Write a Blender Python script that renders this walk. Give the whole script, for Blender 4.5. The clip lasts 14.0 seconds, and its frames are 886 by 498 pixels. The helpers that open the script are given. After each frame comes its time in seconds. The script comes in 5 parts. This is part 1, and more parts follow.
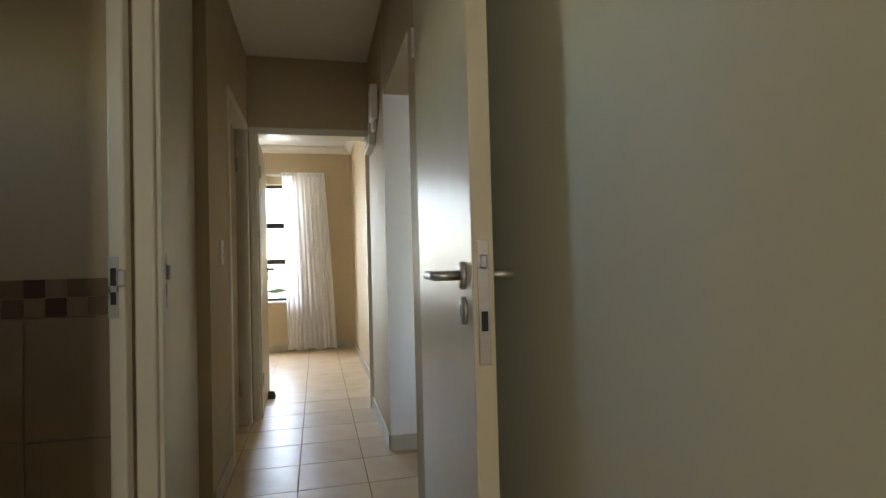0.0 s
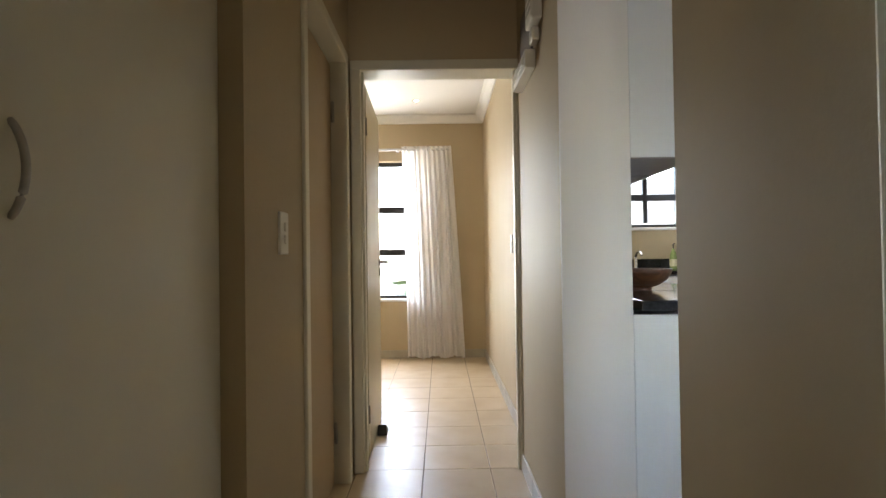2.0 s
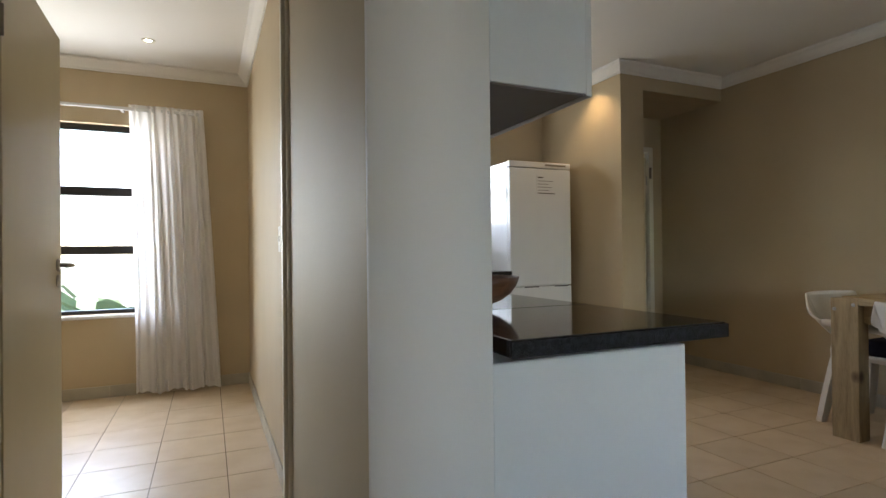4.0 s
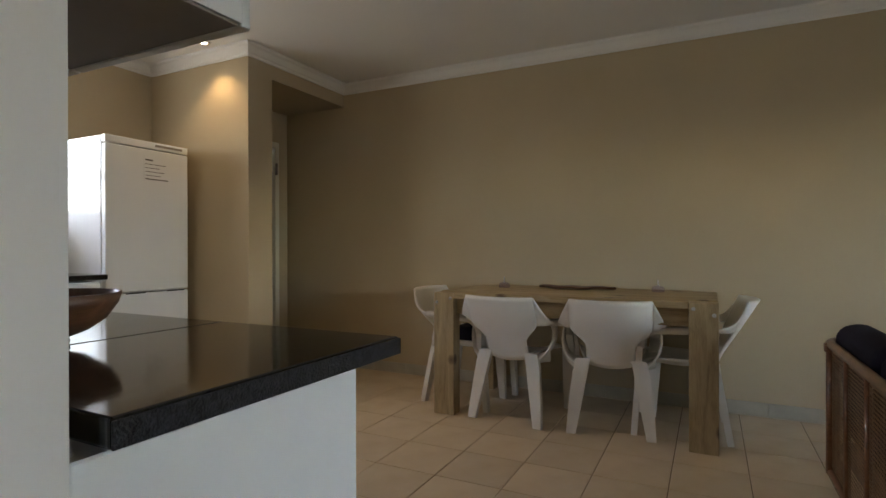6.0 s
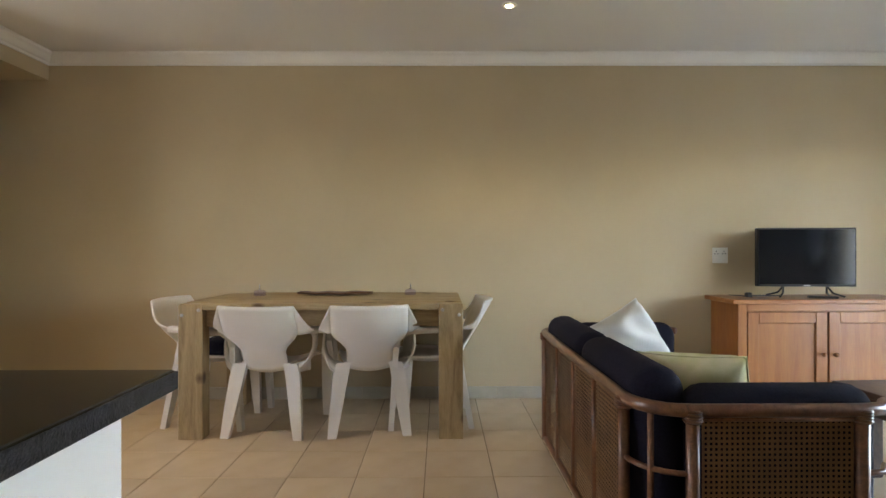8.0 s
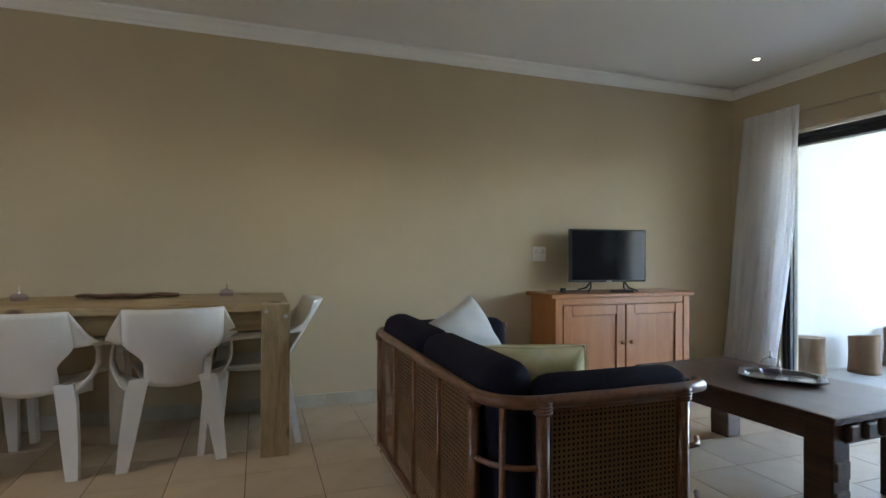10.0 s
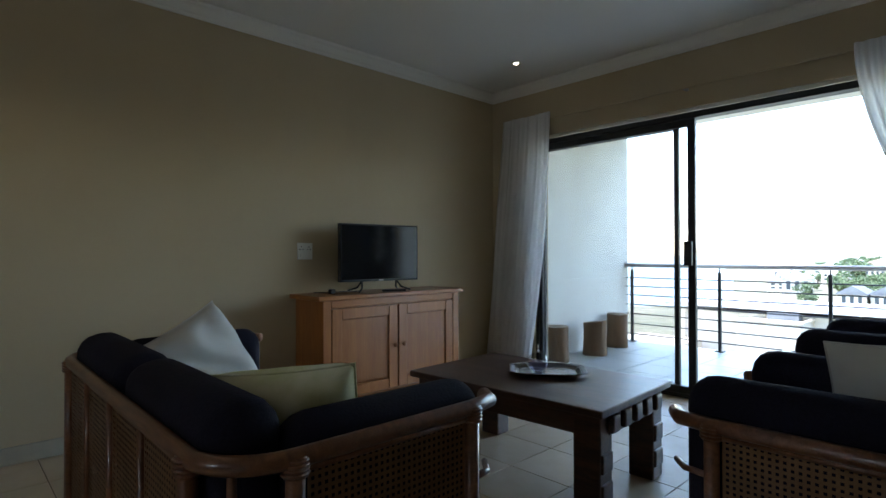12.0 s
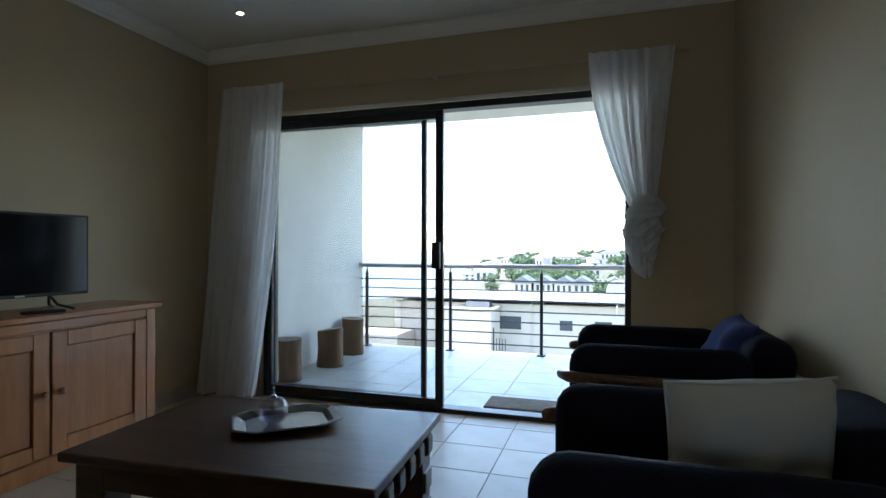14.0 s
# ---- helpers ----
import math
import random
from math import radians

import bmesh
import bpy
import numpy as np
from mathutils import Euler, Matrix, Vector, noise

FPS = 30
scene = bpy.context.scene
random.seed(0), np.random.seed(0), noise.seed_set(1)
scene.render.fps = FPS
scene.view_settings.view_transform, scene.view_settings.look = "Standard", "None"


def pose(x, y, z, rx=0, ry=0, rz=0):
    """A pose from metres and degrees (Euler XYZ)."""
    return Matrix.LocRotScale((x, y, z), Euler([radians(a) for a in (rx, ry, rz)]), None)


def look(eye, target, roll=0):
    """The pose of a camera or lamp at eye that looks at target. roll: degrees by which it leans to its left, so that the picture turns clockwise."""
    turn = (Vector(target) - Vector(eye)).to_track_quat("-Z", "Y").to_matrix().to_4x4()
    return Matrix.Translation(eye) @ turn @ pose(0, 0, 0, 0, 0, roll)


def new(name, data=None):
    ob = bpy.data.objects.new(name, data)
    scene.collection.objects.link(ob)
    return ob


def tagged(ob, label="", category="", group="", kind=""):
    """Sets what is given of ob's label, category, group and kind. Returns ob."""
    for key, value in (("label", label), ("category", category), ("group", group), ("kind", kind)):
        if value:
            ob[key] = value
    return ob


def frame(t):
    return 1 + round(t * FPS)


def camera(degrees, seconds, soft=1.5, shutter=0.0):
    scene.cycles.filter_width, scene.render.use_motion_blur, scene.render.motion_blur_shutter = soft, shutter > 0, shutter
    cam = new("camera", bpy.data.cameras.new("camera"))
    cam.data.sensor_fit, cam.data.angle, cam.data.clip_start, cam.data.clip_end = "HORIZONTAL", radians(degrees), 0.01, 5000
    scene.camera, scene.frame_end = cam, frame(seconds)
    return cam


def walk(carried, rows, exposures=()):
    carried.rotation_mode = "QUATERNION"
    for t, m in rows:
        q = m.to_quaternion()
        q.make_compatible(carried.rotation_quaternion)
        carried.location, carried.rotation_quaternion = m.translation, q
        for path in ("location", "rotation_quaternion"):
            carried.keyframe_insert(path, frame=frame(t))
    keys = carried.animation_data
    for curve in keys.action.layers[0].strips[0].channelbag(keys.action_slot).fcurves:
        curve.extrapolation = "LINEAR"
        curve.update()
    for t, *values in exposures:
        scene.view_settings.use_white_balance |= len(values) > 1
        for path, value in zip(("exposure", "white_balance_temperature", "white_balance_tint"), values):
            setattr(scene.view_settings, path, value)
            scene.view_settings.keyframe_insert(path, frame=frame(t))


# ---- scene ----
cam = camera(79.5, 14.0)
PATH = [
    (0, (0.106, 0.362, 1.089), (0.569, 2.307, 1.137), -1.5),
    (0.5, (0.143, 0.7, 1.078), (0.354, 2.688, 1.126), -1.3),
    (1, (0.123, 0.986, 1.097), (0.143, 2.985, 1.136), -1.1),
    (1.5, (0.082, 1.329, 1.102), (0.078, 3.329, 1.141), -0.8),
    (2, (0.097, 1.683, 1.091), (0.107, 3.683, 1.12), -0.8),
    (2.2, (0.106, 1.815, 1.092), (0.127, 3.814, 1.122), -0.7),
    (4.3, (0.281, 2.668, 1.097), (1.301, 4.388, 1.103), -0.5),
    (5, (0.325, 2.784, 1.096), (1.805, 4.13, 1.094), -0.1),
    (6, (0.431, 2.892, 1.107), (2.218, 3.788, 1.103), -0.1),
    (6.5, (0.451, 2.93, 1.115), (2.346, 3.57, 1.112), -0.0),
    (7, (0.444, 2.954, 1.123), (2.404, 3.354, 1.123), -0.1),
    (7.5, (0.433, 2.977, 1.138), (2.424, 3.161, 1.139), -0.1),
    (8.2, (0.413, 2.986, 1.137), (2.411, 2.903, 1.137), -0.1),
    (10.3, (0.667, 3.019, 1.08), (2.524, 2.275, 1.1), 0.2),
    (10.5, (0.688, 2.999, 1.078), (2.52, 2.196, 1.1), 0.1),
    (11, (0.767, 2.956, 1.076), (2.502, 1.961, 1.098), 0.1),
    (11.5, (0.869, 2.894, 1.064), (2.464, 1.687, 1.085), 0.0),
    (12, (1.011, 2.755, 1.061), (2.465, 1.381, 1.081), -0.1),
    (12.5, (1.167, 2.634, 1.059), (2.486, 1.131, 1.079), -0.0),
    (13, (1.294, 2.542, 1.07), (2.373, 0.857, 1.086), 0.1),
    (13.5, (1.395, 2.431, 1.083), (2.161, 0.584, 1.089), 0.1),
    (14, (1.484, 2.212, 1.103), (2.082, 0.303, 1.106), 0.1),
]
EXPOSURES = [(0.0, 4.94, 6750, 9), (0.5, 4.6, 6950, 12), (1.0, 4.58, 7100, 14), (2.2, 5.12, 7000, 13), (4.3, 4.32, 6700, 12), (5.0, 4.15, 6900, 14), (8.2, 5.5, 7200, 14), (10.3, 4.65, 6500, 10), (11.0, 4.4, 6550, 8), (11.5, 4.05, 6450, 7), (12.0, 3.6, 6300, 7), (12.5, 2.75, 6250, 6), (13.2, 2.5, 6200, 6), (14.0, 3.3, 6200, 7)]
walk(cam, [(t, look(eye, target, roll)) for t, eye, target, roll in PATH], EXPOSURES)

# ---- daylight ----
world = bpy.data.worlds.new("sky")
scene.world = world
world.use_nodes = True
_wn = world.node_tree.nodes
_sky = _wn.new("ShaderNodeTexSky")
_sky.sky_type = "NISHITA"
_sky.sun_disc = False
_sky.sun_elevation = radians(58)
_sky.sun_rotation = radians(80)
_sky.dust_density = 0.8
_wn["Background"].inputs[1].default_value = 0.15
world.node_tree.links.new(_sky.outputs[0], _wn["Background"].inputs[0])
sun_data = bpy.data.lights.new("sun", "SUN")
sun_data.energy, sun_data.angle, sun_data.color = 1.1, radians(8), (1.0, 0.95, 0.88)
sun = new("sun", sun_data)
sun.matrix_world = look((8, 2, 14), (0, 0.6, 0))


def window_light(name, place, target, width, height, power, colour=(0.93, 0.97, 1.0)):
    data = bpy.data.lights.new(name, "AREA")
    data.shape, data.size, data.size_y, data.energy, data.color = "RECTANGLE", width, height, power, colour
    ob = new(name, data)
    ob.matrix_world = look(place, target)
    return ob


window_light("sliding_door_daylight", (2.62, -1.205, 1.08), (2.62, 3.0, 1.0), 2.4, 1.95, 0.05)
window_light("bedroom_daylight", (-0.9, 7.52, 1.4), (-0.9, 3, 1.3), 1.5, 1.4, 2.8)
window_light("first_room_daylight", (-0.25, -1.16, 1.5), (0.2, 3, 1.2), 0.22, 0.9, 0.44, (1.0, 0.95, 0.86))
# fill lamp added at an assumed bathroom opening, brightens the grey-green wall
window_light("bathroom_fill", (-1.89, 1.47, 1.675), (3, 1.4, 1.2), 0.6, 0.2, 0.012)
window_light("kitchen_daylight", (1.9, 7.13, 1.75), (1.9, 3, 1.6), 1.3, 0.72, 1.1)


def downlight_beam(x, y, power):
    data = bpy.data.lights.new("downlight_beam", "SPOT")
    data.energy, data.color, data.spot_size, data.spot_blend, data.shadow_soft_size = power, (1.0, 0.74, 0.42), radians(105), 0.7, 0.03
    new("downlight_beam", data).matrix_world = look((x, y, 2.58), (x, y, 0), 0)


# ---- materials ----
def nodes_of(name):
    m = bpy.data.materials.new(name)
    m.use_nodes = True
    t = m.node_tree
    return m, t, t.nodes, t.links, t.nodes["Principled BSDF"]


def mat(name, colour, rough=0.6, vary=0.12, scale=4.0, fine=60.0, bump=0.05, metal=0.0, tint=None, stretch=(1, 1, 1), spec=0.5, coat=0.0):
    """A two-scale mottled surface in object space: colour to tint by broad stains, brightness and relief by fine grain."""
    m, t, n, l, b = nodes_of(name)
    co = n.new("ShaderNodeTexCoord")
    mp = n.new("ShaderNodeMapping")
    mp.inputs["Scale"].default_value = stretch
    l.new(co.outputs["Object"], mp.inputs["Vector"])
    big, small = n.new("ShaderNodeTexNoise"), n.new("ShaderNodeTexNoise")
    big.inputs["Scale"].default_value, small.inputs["Scale"].default_value = scale, fine
    big.inputs["Detail"].default_value, small.inputs["Detail"].default_value = 5, 4
    l.new(mp.outputs[0], big.inputs["Vector"])
    l.new(mp.outputs[0], small.inputs["Vector"])
    tint = tint or tuple(c * (1 - vary) for c in colour)
    mix = n.new("ShaderNodeMix")
    mix.data_type = "RGBA"
    mix.inputs[6].default_value, mix.inputs[7].default_value = (*colour, 1), (*tint, 1)
    ramp = n.new("ShaderNodeValToRGB")
    ramp.color_ramp.elements[0].position, ramp.color_ramp.elements[1].position = 0.35, 0.68
    l.new(big.outputs[0], ramp.inputs[0])
    l.new(ramp.outputs[0], mix.inputs[0])
    grain = n.new("ShaderNodeMix")
    grain.data_type, grain.blend_type = "RGBA", "MULTIPLY"
    grain.inputs[0].default_value = min(1.0, vary * 2.5)
    l.new(mix.outputs[2], grain.inputs[6])
    l.new(small.outputs[0], grain.inputs[7])
    gain = n.new("ShaderNodeMix")
    gain.data_type, gain.blend_type = "RGBA", "MIX"
    gain.inputs[0].default_value = min(1.0, vary * 2.0)
    l.new(mix.outputs[2], gain.inputs[6])
    l.new(grain.outputs[2], gain.inputs[7])
    l.new(gain.outputs[2], b.inputs["Base Color"])
    rr = n.new("ShaderNodeMapRange")
    rr.inputs[3].default_value, rr.inputs[4].default_value = max(0.02, rough - 0.08), min(1, rough + 0.1)
    l.new(big.outputs[0], rr.inputs[0])
    l.new(rr.outputs[0], b.inputs["Roughness"])
    b.inputs["Metallic"].default_value = metal
    b.inputs["Specular IOR Level"].default_value = spec
    b.inputs["Coat Weight"].default_value = coat
    if bump:
        bp = n.new("ShaderNodeBump")
        bp.inputs["Strength"].default_value, bp.inputs["Distance"].default_value = bump, 0.01
        l.new(small.outputs[0], bp.inputs["Height"])
        l.new(bp.outputs[0], b.inputs["Normal"])
    return m


def wood(name, light, dark, rough=0.45, ring=9.0, knots=True, axis=(1.0, 8.0, 8.0), coat=0.0):
    """Long grain along local x by stretched noise, a ring figure and, where asked, knots."""
    m, t, n, l, b = nodes_of(name)
    co = n.new("ShaderNodeTexCoord")
    mp = n.new("ShaderNodeMapping")
    mp.inputs["Scale"].default_value = axis
    l.new(co.outputs["Object"], mp.inputs["Vector"])
    info = n.new("ShaderNodeObjectInfo")
    add = n.new("ShaderNodeVectorMath")
    add.operation = "ADD"
    sc = n.new("ShaderNodeMath")
    sc.operation = "MULTIPLY"
    sc.inputs[1].default_value = 37.0
    l.new(info.outputs["Random"], sc.inputs[0])
    l.new(mp.outputs[0], add.inputs[0])
    l.new(sc.outputs[0], add.inputs[1])
    g1, g2 = n.new("ShaderNodeTexNoise"), n.new("ShaderNodeTexNoise")
    g1.inputs["Scale"].default_value, g2.inputs["Scale"].default_value = ring * 0.35, ring * 3.0
    g1.inputs["Detail"].default_value = g2.inputs["Detail"].default_value = 6
    g1.inputs["Distortion"].default_value = 1.2
    l.new(add.outputs[0], g1.inputs["Vector"])
    l.new(add.outputs[0], g2.inputs["Vector"])
    s = n.new("ShaderNodeMath")
    s.operation = "MULTIPLY_ADD"
    s.inputs[1].default_value = 0.45
    l.new(g2.outputs[0], s.inputs[0])
    l.new(g1.outputs[0], s.inputs[2])
    r = n.new("ShaderNodeValToRGB")
    r.color_ramp.elements[0].position, r.color_ramp.elements[1].position = 0.5, 0.92
    r.color_ramp.elements[0].color, r.color_ramp.elements[1].color = (*dark, 1), (*light, 1)
    l.new(s.outputs[0], r.inputs[0])
    last = r.outputs[0]
    if knots:
        v = n.new("ShaderNodeTexVoronoi")
        v.inputs["Scale"].default_value = 4.5
        mk = n.new("ShaderNodeMapping")
        mk.inputs["Scale"].default_value = (0.75, 1, 1)
        l.new(co.outputs["Object"], mk.inputs["Vector"])
        addk = n.new("ShaderNodeVectorMath")
        addk.operation = "ADD"
        l.new(mk.outputs[0], addk.inputs[0])
        l.new(sc.outputs[0], addk.inputs[1])
        l.new(addk.outputs[0], v.inputs["Vector"])
        kr = n.new("ShaderNodeValToRGB")
        kr.color_ramp.elements[0].position, kr.color_ramp.elements[1].position = 0.09, 0.17
        l.new(v.outputs["Distance"], kr.inputs[0])
        mk2 = n.new("ShaderNodeMix")
        mk2.data_type = "RGBA"
        mk2.inputs[6].default_value = (dark[0] * 0.35, dark[1] * 0.25, dark[2] * 0.2, 1)
        l.new(kr.outputs[0], mk2.inputs[0])
        l.new(last, mk2.inputs[7])
        last = mk2.outputs[2]
    l.new(last, b.inputs["Base Color"])
    b.inputs["Roughness"].default_value = rough
    b.inputs["Coat Weight"].default_value = coat
    bp = n.new("ShaderNodeBump")
    bp.inputs["Strength"].default_value, bp.inputs["Distance"].default_value = 0.15, 0.004
    l.new(g2.outputs[0], bp.inputs["Height"])
    l.new(bp.outputs[0], b.inputs["Normal"])
    return m


def glass(name, colour=(1, 1, 1), rough=0.0, clear=0.9):
    """Thin pane: mostly clear, with a gloss that grows at grazing angles."""
    m, t, n, l, b = nodes_of(name)
    tr, gl, mx, fr = n.new("ShaderNodeBsdfTransparent"), n.new("ShaderNodeBsdfGlossy"), n.new("ShaderNodeMixShader"), n.new("ShaderNodeLayerWeight")
    tr.inputs[0].default_value = (*[c * clear for c in colour], 1)
    gl.inputs["Roughness"].default_value = rough
    fr.inputs[0].default_value = 0.5
    pw, ma = n.new("ShaderNodeMath"), n.new("ShaderNodeMath")
    pw.operation, ma.operation = "POWER", "MULTIPLY_ADD"
    pw.inputs[1].default_value = 4.0
    ma.inputs[1].default_value, ma.inputs[2].default_value = 0.7, 0.03
    l.new(fr.outputs["Facing"], pw.inputs[0])
    l.new(pw.outputs[0], ma.inputs[0])
    l.new(ma.outputs[0], mx.inputs[0])
    l.new(tr.outputs[0], mx.inputs[1])
    l.new(gl.outputs[0], mx.inputs[2])
    l.new(mx.outputs[0], n["Material Output"].inputs[0])
    return m


def cloth(name, colour, rough=0.9, through_light=0.0, weave=900.0, vary=0.1):
    """Woven cloth: fine weave relief, broad tone drift, and some light let through."""
    m = mat(name, colour, rough, vary, 3.0, weave, 0.25, spec=0.15)
    if through_light:
        t = m.node_tree
        tl, mx = t.nodes.new("ShaderNodeBsdfTranslucent"), t.nodes.new("ShaderNodeMixShader")
        tl.inputs[0].default_value = (*colour, 1)
        mx.inputs[0].default_value = through_light
        t.links.new(t.nodes["Principled BSDF"].outputs[0], mx.inputs[1])
        t.links.new(tl.outputs[0], mx.inputs[2])
        t.links.new(mx.outputs[0], t.nodes["Material Output"].inputs[0])
    return m


def glow(name, colour, strength):
    m, t, n, l, b = nodes_of(name)
    b.inputs["Emission Color"].default_value, b.inputs["Emission Strength"].default_value = (*colour, 1), strength
    b.inputs["Base Color"].default_value = (*colour, 1)
    return m


M_WALL = mat("cream_wall_paint", (0.49, 0.397, 0.262), 0.6, 0.07, 1.2, 90, 0.05, tint=(0.455, 0.365, 0.238), spec=0.22)
M_WHITE_WALL = mat("white_plaster", (0.74, 0.74, 0.73), 0.6, 0.05, 1.5, 80, 0.05)
M_CEIL = mat("ceiling_paint", (0.78, 0.76, 0.72), 0.75, 0.03, 1.0, 60, 0.03)
M_TRIM = mat("gloss_trim_paint", (0.70, 0.66, 0.55), 0.38, 0.05, 3.0, 40, 0.02)
M_DOOR = mat("cream_door_enamel", (0.54, 0.485, 0.355), 0.36, 0.05, 1.5, 30, 0.015, spec=0.32)
M_SKIRT = mat("skirting_tile", (0.46, 0.42, 0.34), 0.42, 0.15, 6, 50, 0.04)
M_STEEL = mat("brushed_steel", (0.50, 0.48, 0.45), 0.42, 0.1, 5, 200, 0.03, metal=1.0, stretch=(1, 1, 12))
M_CHROME = mat("polished_metal", (0.75, 0.75, 0.77), 0.12, 0.05, 5, 60, 0.0, metal=1.0)
# dark reflections in the tray's dish are put into this metal's colour
M_TRAY = mat("darkened_tray_metal", (0.30, 0.31, 0.34), 0.12, 0.15, 6, 60, 0.0, metal=1.0)
M_BROWNDOOR = mat("brown_door_enamel", (0.42, 0.30, 0.17), 0.45, 0.12, 1.5, 30, 0.03)
M_BLACK = mat("black_plastic", (0.012, 0.012, 0.014), 0.4, 0.1, 5, 80, 0.02)
M_FRAME = mat("black_aluminium", (0.018, 0.02, 0.024), 0.4, 0.15, 4, 70, 0.03)
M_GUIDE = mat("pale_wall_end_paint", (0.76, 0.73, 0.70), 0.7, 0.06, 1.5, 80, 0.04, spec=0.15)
M_SWITCH = mat("white_switch_plastic", (0.72, 0.70, 0.64), 0.4, 0.05, 5, 40, 0.0)
M_GLASS = glass("window_glass")
M_CURTAIN = cloth("white_voile", (0.86, 0.85, 0.85), 0.85, 0.5, 1200, 0.05)
M_PINE = wood("treated_pine", (0.41, 0.30, 0.16), (0.23, 0.16, 0.078), 0.55, 7.0, True)
M_OAK = wood("honey_varnished_wood", (0.40, 0.155, 0.042), (0.28, 0.095, 0.025), 0.36, 4.0, False, axis=(9, 9, 0.9), coat=0.3)
M_OAKTOP = wood("honey_varnished_top", (0.40, 0.155, 0.042), (0.28, 0.095, 0.025), 0.36, 4.0, False, axis=(9, 0.9, 9), coat=0.3)
M_GREYWALL = mat("grey_green_wall_paint", (0.57, 0.565, 0.45), 0.6, 0.05, 1.2, 90, 0.04, spec=0.25)
M_DARKWOOD = wood("dark_stained_wood", (0.085, 0.034, 0.018), (0.03, 0.012, 0.007), 0.4, 8.0, False, coat=0.15)
M_RATTAN = wood("rattan_cane", (0.19, 0.075, 0.032), (0.09, 0.033, 0.014), 0.36, 12.0, False, coat=0.3)
M_CANE = mat("woven_cane", (0.25, 0.125, 0.05), 0.45, 0.3, 12, 180, 0.1)
M_NAVY = cloth("navy_upholstery", (0.018, 0.017, 0.036), 0.85, 0, 140, 0.35)
M_PILLOW = cloth("white_cushion_cotton", (0.62, 0.61, 0.58), 0.9, 0, 500, 0.08)
M_PILLOW2 = mat("pale_green_cushion_print", (0.68, 0.64, 0.46), 0.9, 0.12, 9, 400, 0.15, tint=(0.50, 0.52, 0.24), spec=0.1)
M_CHAIR = mat("white_moulded_plastic", (0.74, 0.71, 0.66), 0.42, 0.06, 5, 120, 0.03)
M_GRANITE = mat("black_granite", (0.012, 0.012, 0.013), 0.07, 0.6, 60, 400, 0.0, tint=(0.03, 0.032, 0.036), spec=0.45)
M_ENAMEL = mat("white_enamel", (0.70, 0.71, 0.72), 0.16, 0.03, 3, 60, 0.01)
M_DULLGREY = mat("dull_grey", (0.22, 0.19, 0.175), 0.5, 0.1, 4, 80, 0.02)
M_CONCRETE = mat("painted_render", (0.86, 0.84, 0.77), 0.8, 0.12, 1.6, 30, 0.15)
M_LOG = wood("bare_log_side", (0.21, 0.13, 0.075), (0.10, 0.06, 0.034), 0.85, 6.0, True, axis=(6, 6, 1))
M_LOGTOP = mat("sawn_log_end", (0.36, 0.26, 0.16), 0.8, 0.3, 10, 60, 0.2)
M_RAIL = mat("rail_tube_steel", (0.50, 0.47, 0.46), 0.35, 0.1, 4, 60, 0.02, metal=0.6)
M_GROUT = mat("brown_grout", (0.17, 0.115, 0.07), 0.9, 0.2, 15, 100, 0.1)
M_LAMP = glow("lamp_glow", (1.0, 0.93, 0.78), 1.2)
M_BLUEGLASS = glass("blue_oil_glass", (0.86, 0.84, 1.0), 0.0, 0.97)
M_BOWL = wood("dark_turned_wood", (0.16, 0.07, 0.035), (0.06, 0.025, 0.012), 0.4, 10, False)


def tile_material(name, colour, tint, rough):
    """Glazed tile: cloudy glaze, with each tile a little lighter or darker."""
    m = mat(name, colour, rough, 0.06, 5.0, 70, 0.01, tint=tint)
    t = m.node_tree
    b = t.nodes["Principled BSDF"]
    info, rng, mx = t.nodes.new("ShaderNodeObjectInfo"), t.nodes.new("ShaderNodeMapRange"), t.nodes.new("ShaderNodeMix")
    rng.inputs[3].default_value, rng.inputs[4].default_value = 0.9, 1.06
    t.links.new(info.outputs["Random"], rng.inputs[0])
    mx.data_type, mx.blend_type = "RGBA", "MULTIPLY"
    mx.inputs[0].default_value = 1.0
    src = b.inputs["Base Color"].links[0].from_socket
    t.links.new(src, mx.inputs[6])
    t.links.new(rng.outputs[0], mx.inputs[7])
    t.links.new(mx.outputs[2], b.inputs["Base Color"])
    return m


M_TILE = tile_material("beige_floor_tile", (0.60, 0.48, 0.335), (0.54, 0.415, 0.27), 0.36)
M_BALTILE = tile_material("grey_balcony_tile", (0.50, 0.49, 0.46), (0.43, 0.43, 0.41), 0.4)
M_BATHTILE = tile_material("brown_wall_tile", (0.30, 0.23, 0.15), (0.25, 0.185, 0.115), 0.4)


# ---- mesh helpers ----
def mesh_of(name, bm, material, smooth=False):
    me = bpy.data.meshes.new(name)
    bmesh.ops.recalc_face_normals(bm, faces=bm.faces[:])
    bm.to_mesh(me)
    bm.free()
    for mt in (material if isinstance(material, (list, tuple)) else [material]):
        me.materials.append(mt)
    if smooth:
        for p in me.polygons:
            p.use_smooth = True
    return me


def part(name, bm, material, parent=None, label="", smooth=False):
    ob = new(name, mesh_of(name, bm, material, smooth))
    if parent is not None:
        ob.parent = parent
    if label:
        ob["label"] = label
    return ob


def thing(name, m, label, category, group=""):
    """An Empty at a thing's base, to parent its parts."""
    ob = new(name)
    ob.empty_display_size = 0.1
    ob.matrix_basis = m
    return tagged(ob, label, category, group)


def structure(name, bm, material, label, smooth=False):
    return tagged(part(name, bm, material, None, "", smooth), label, name.split("_")[0], "", "structure")


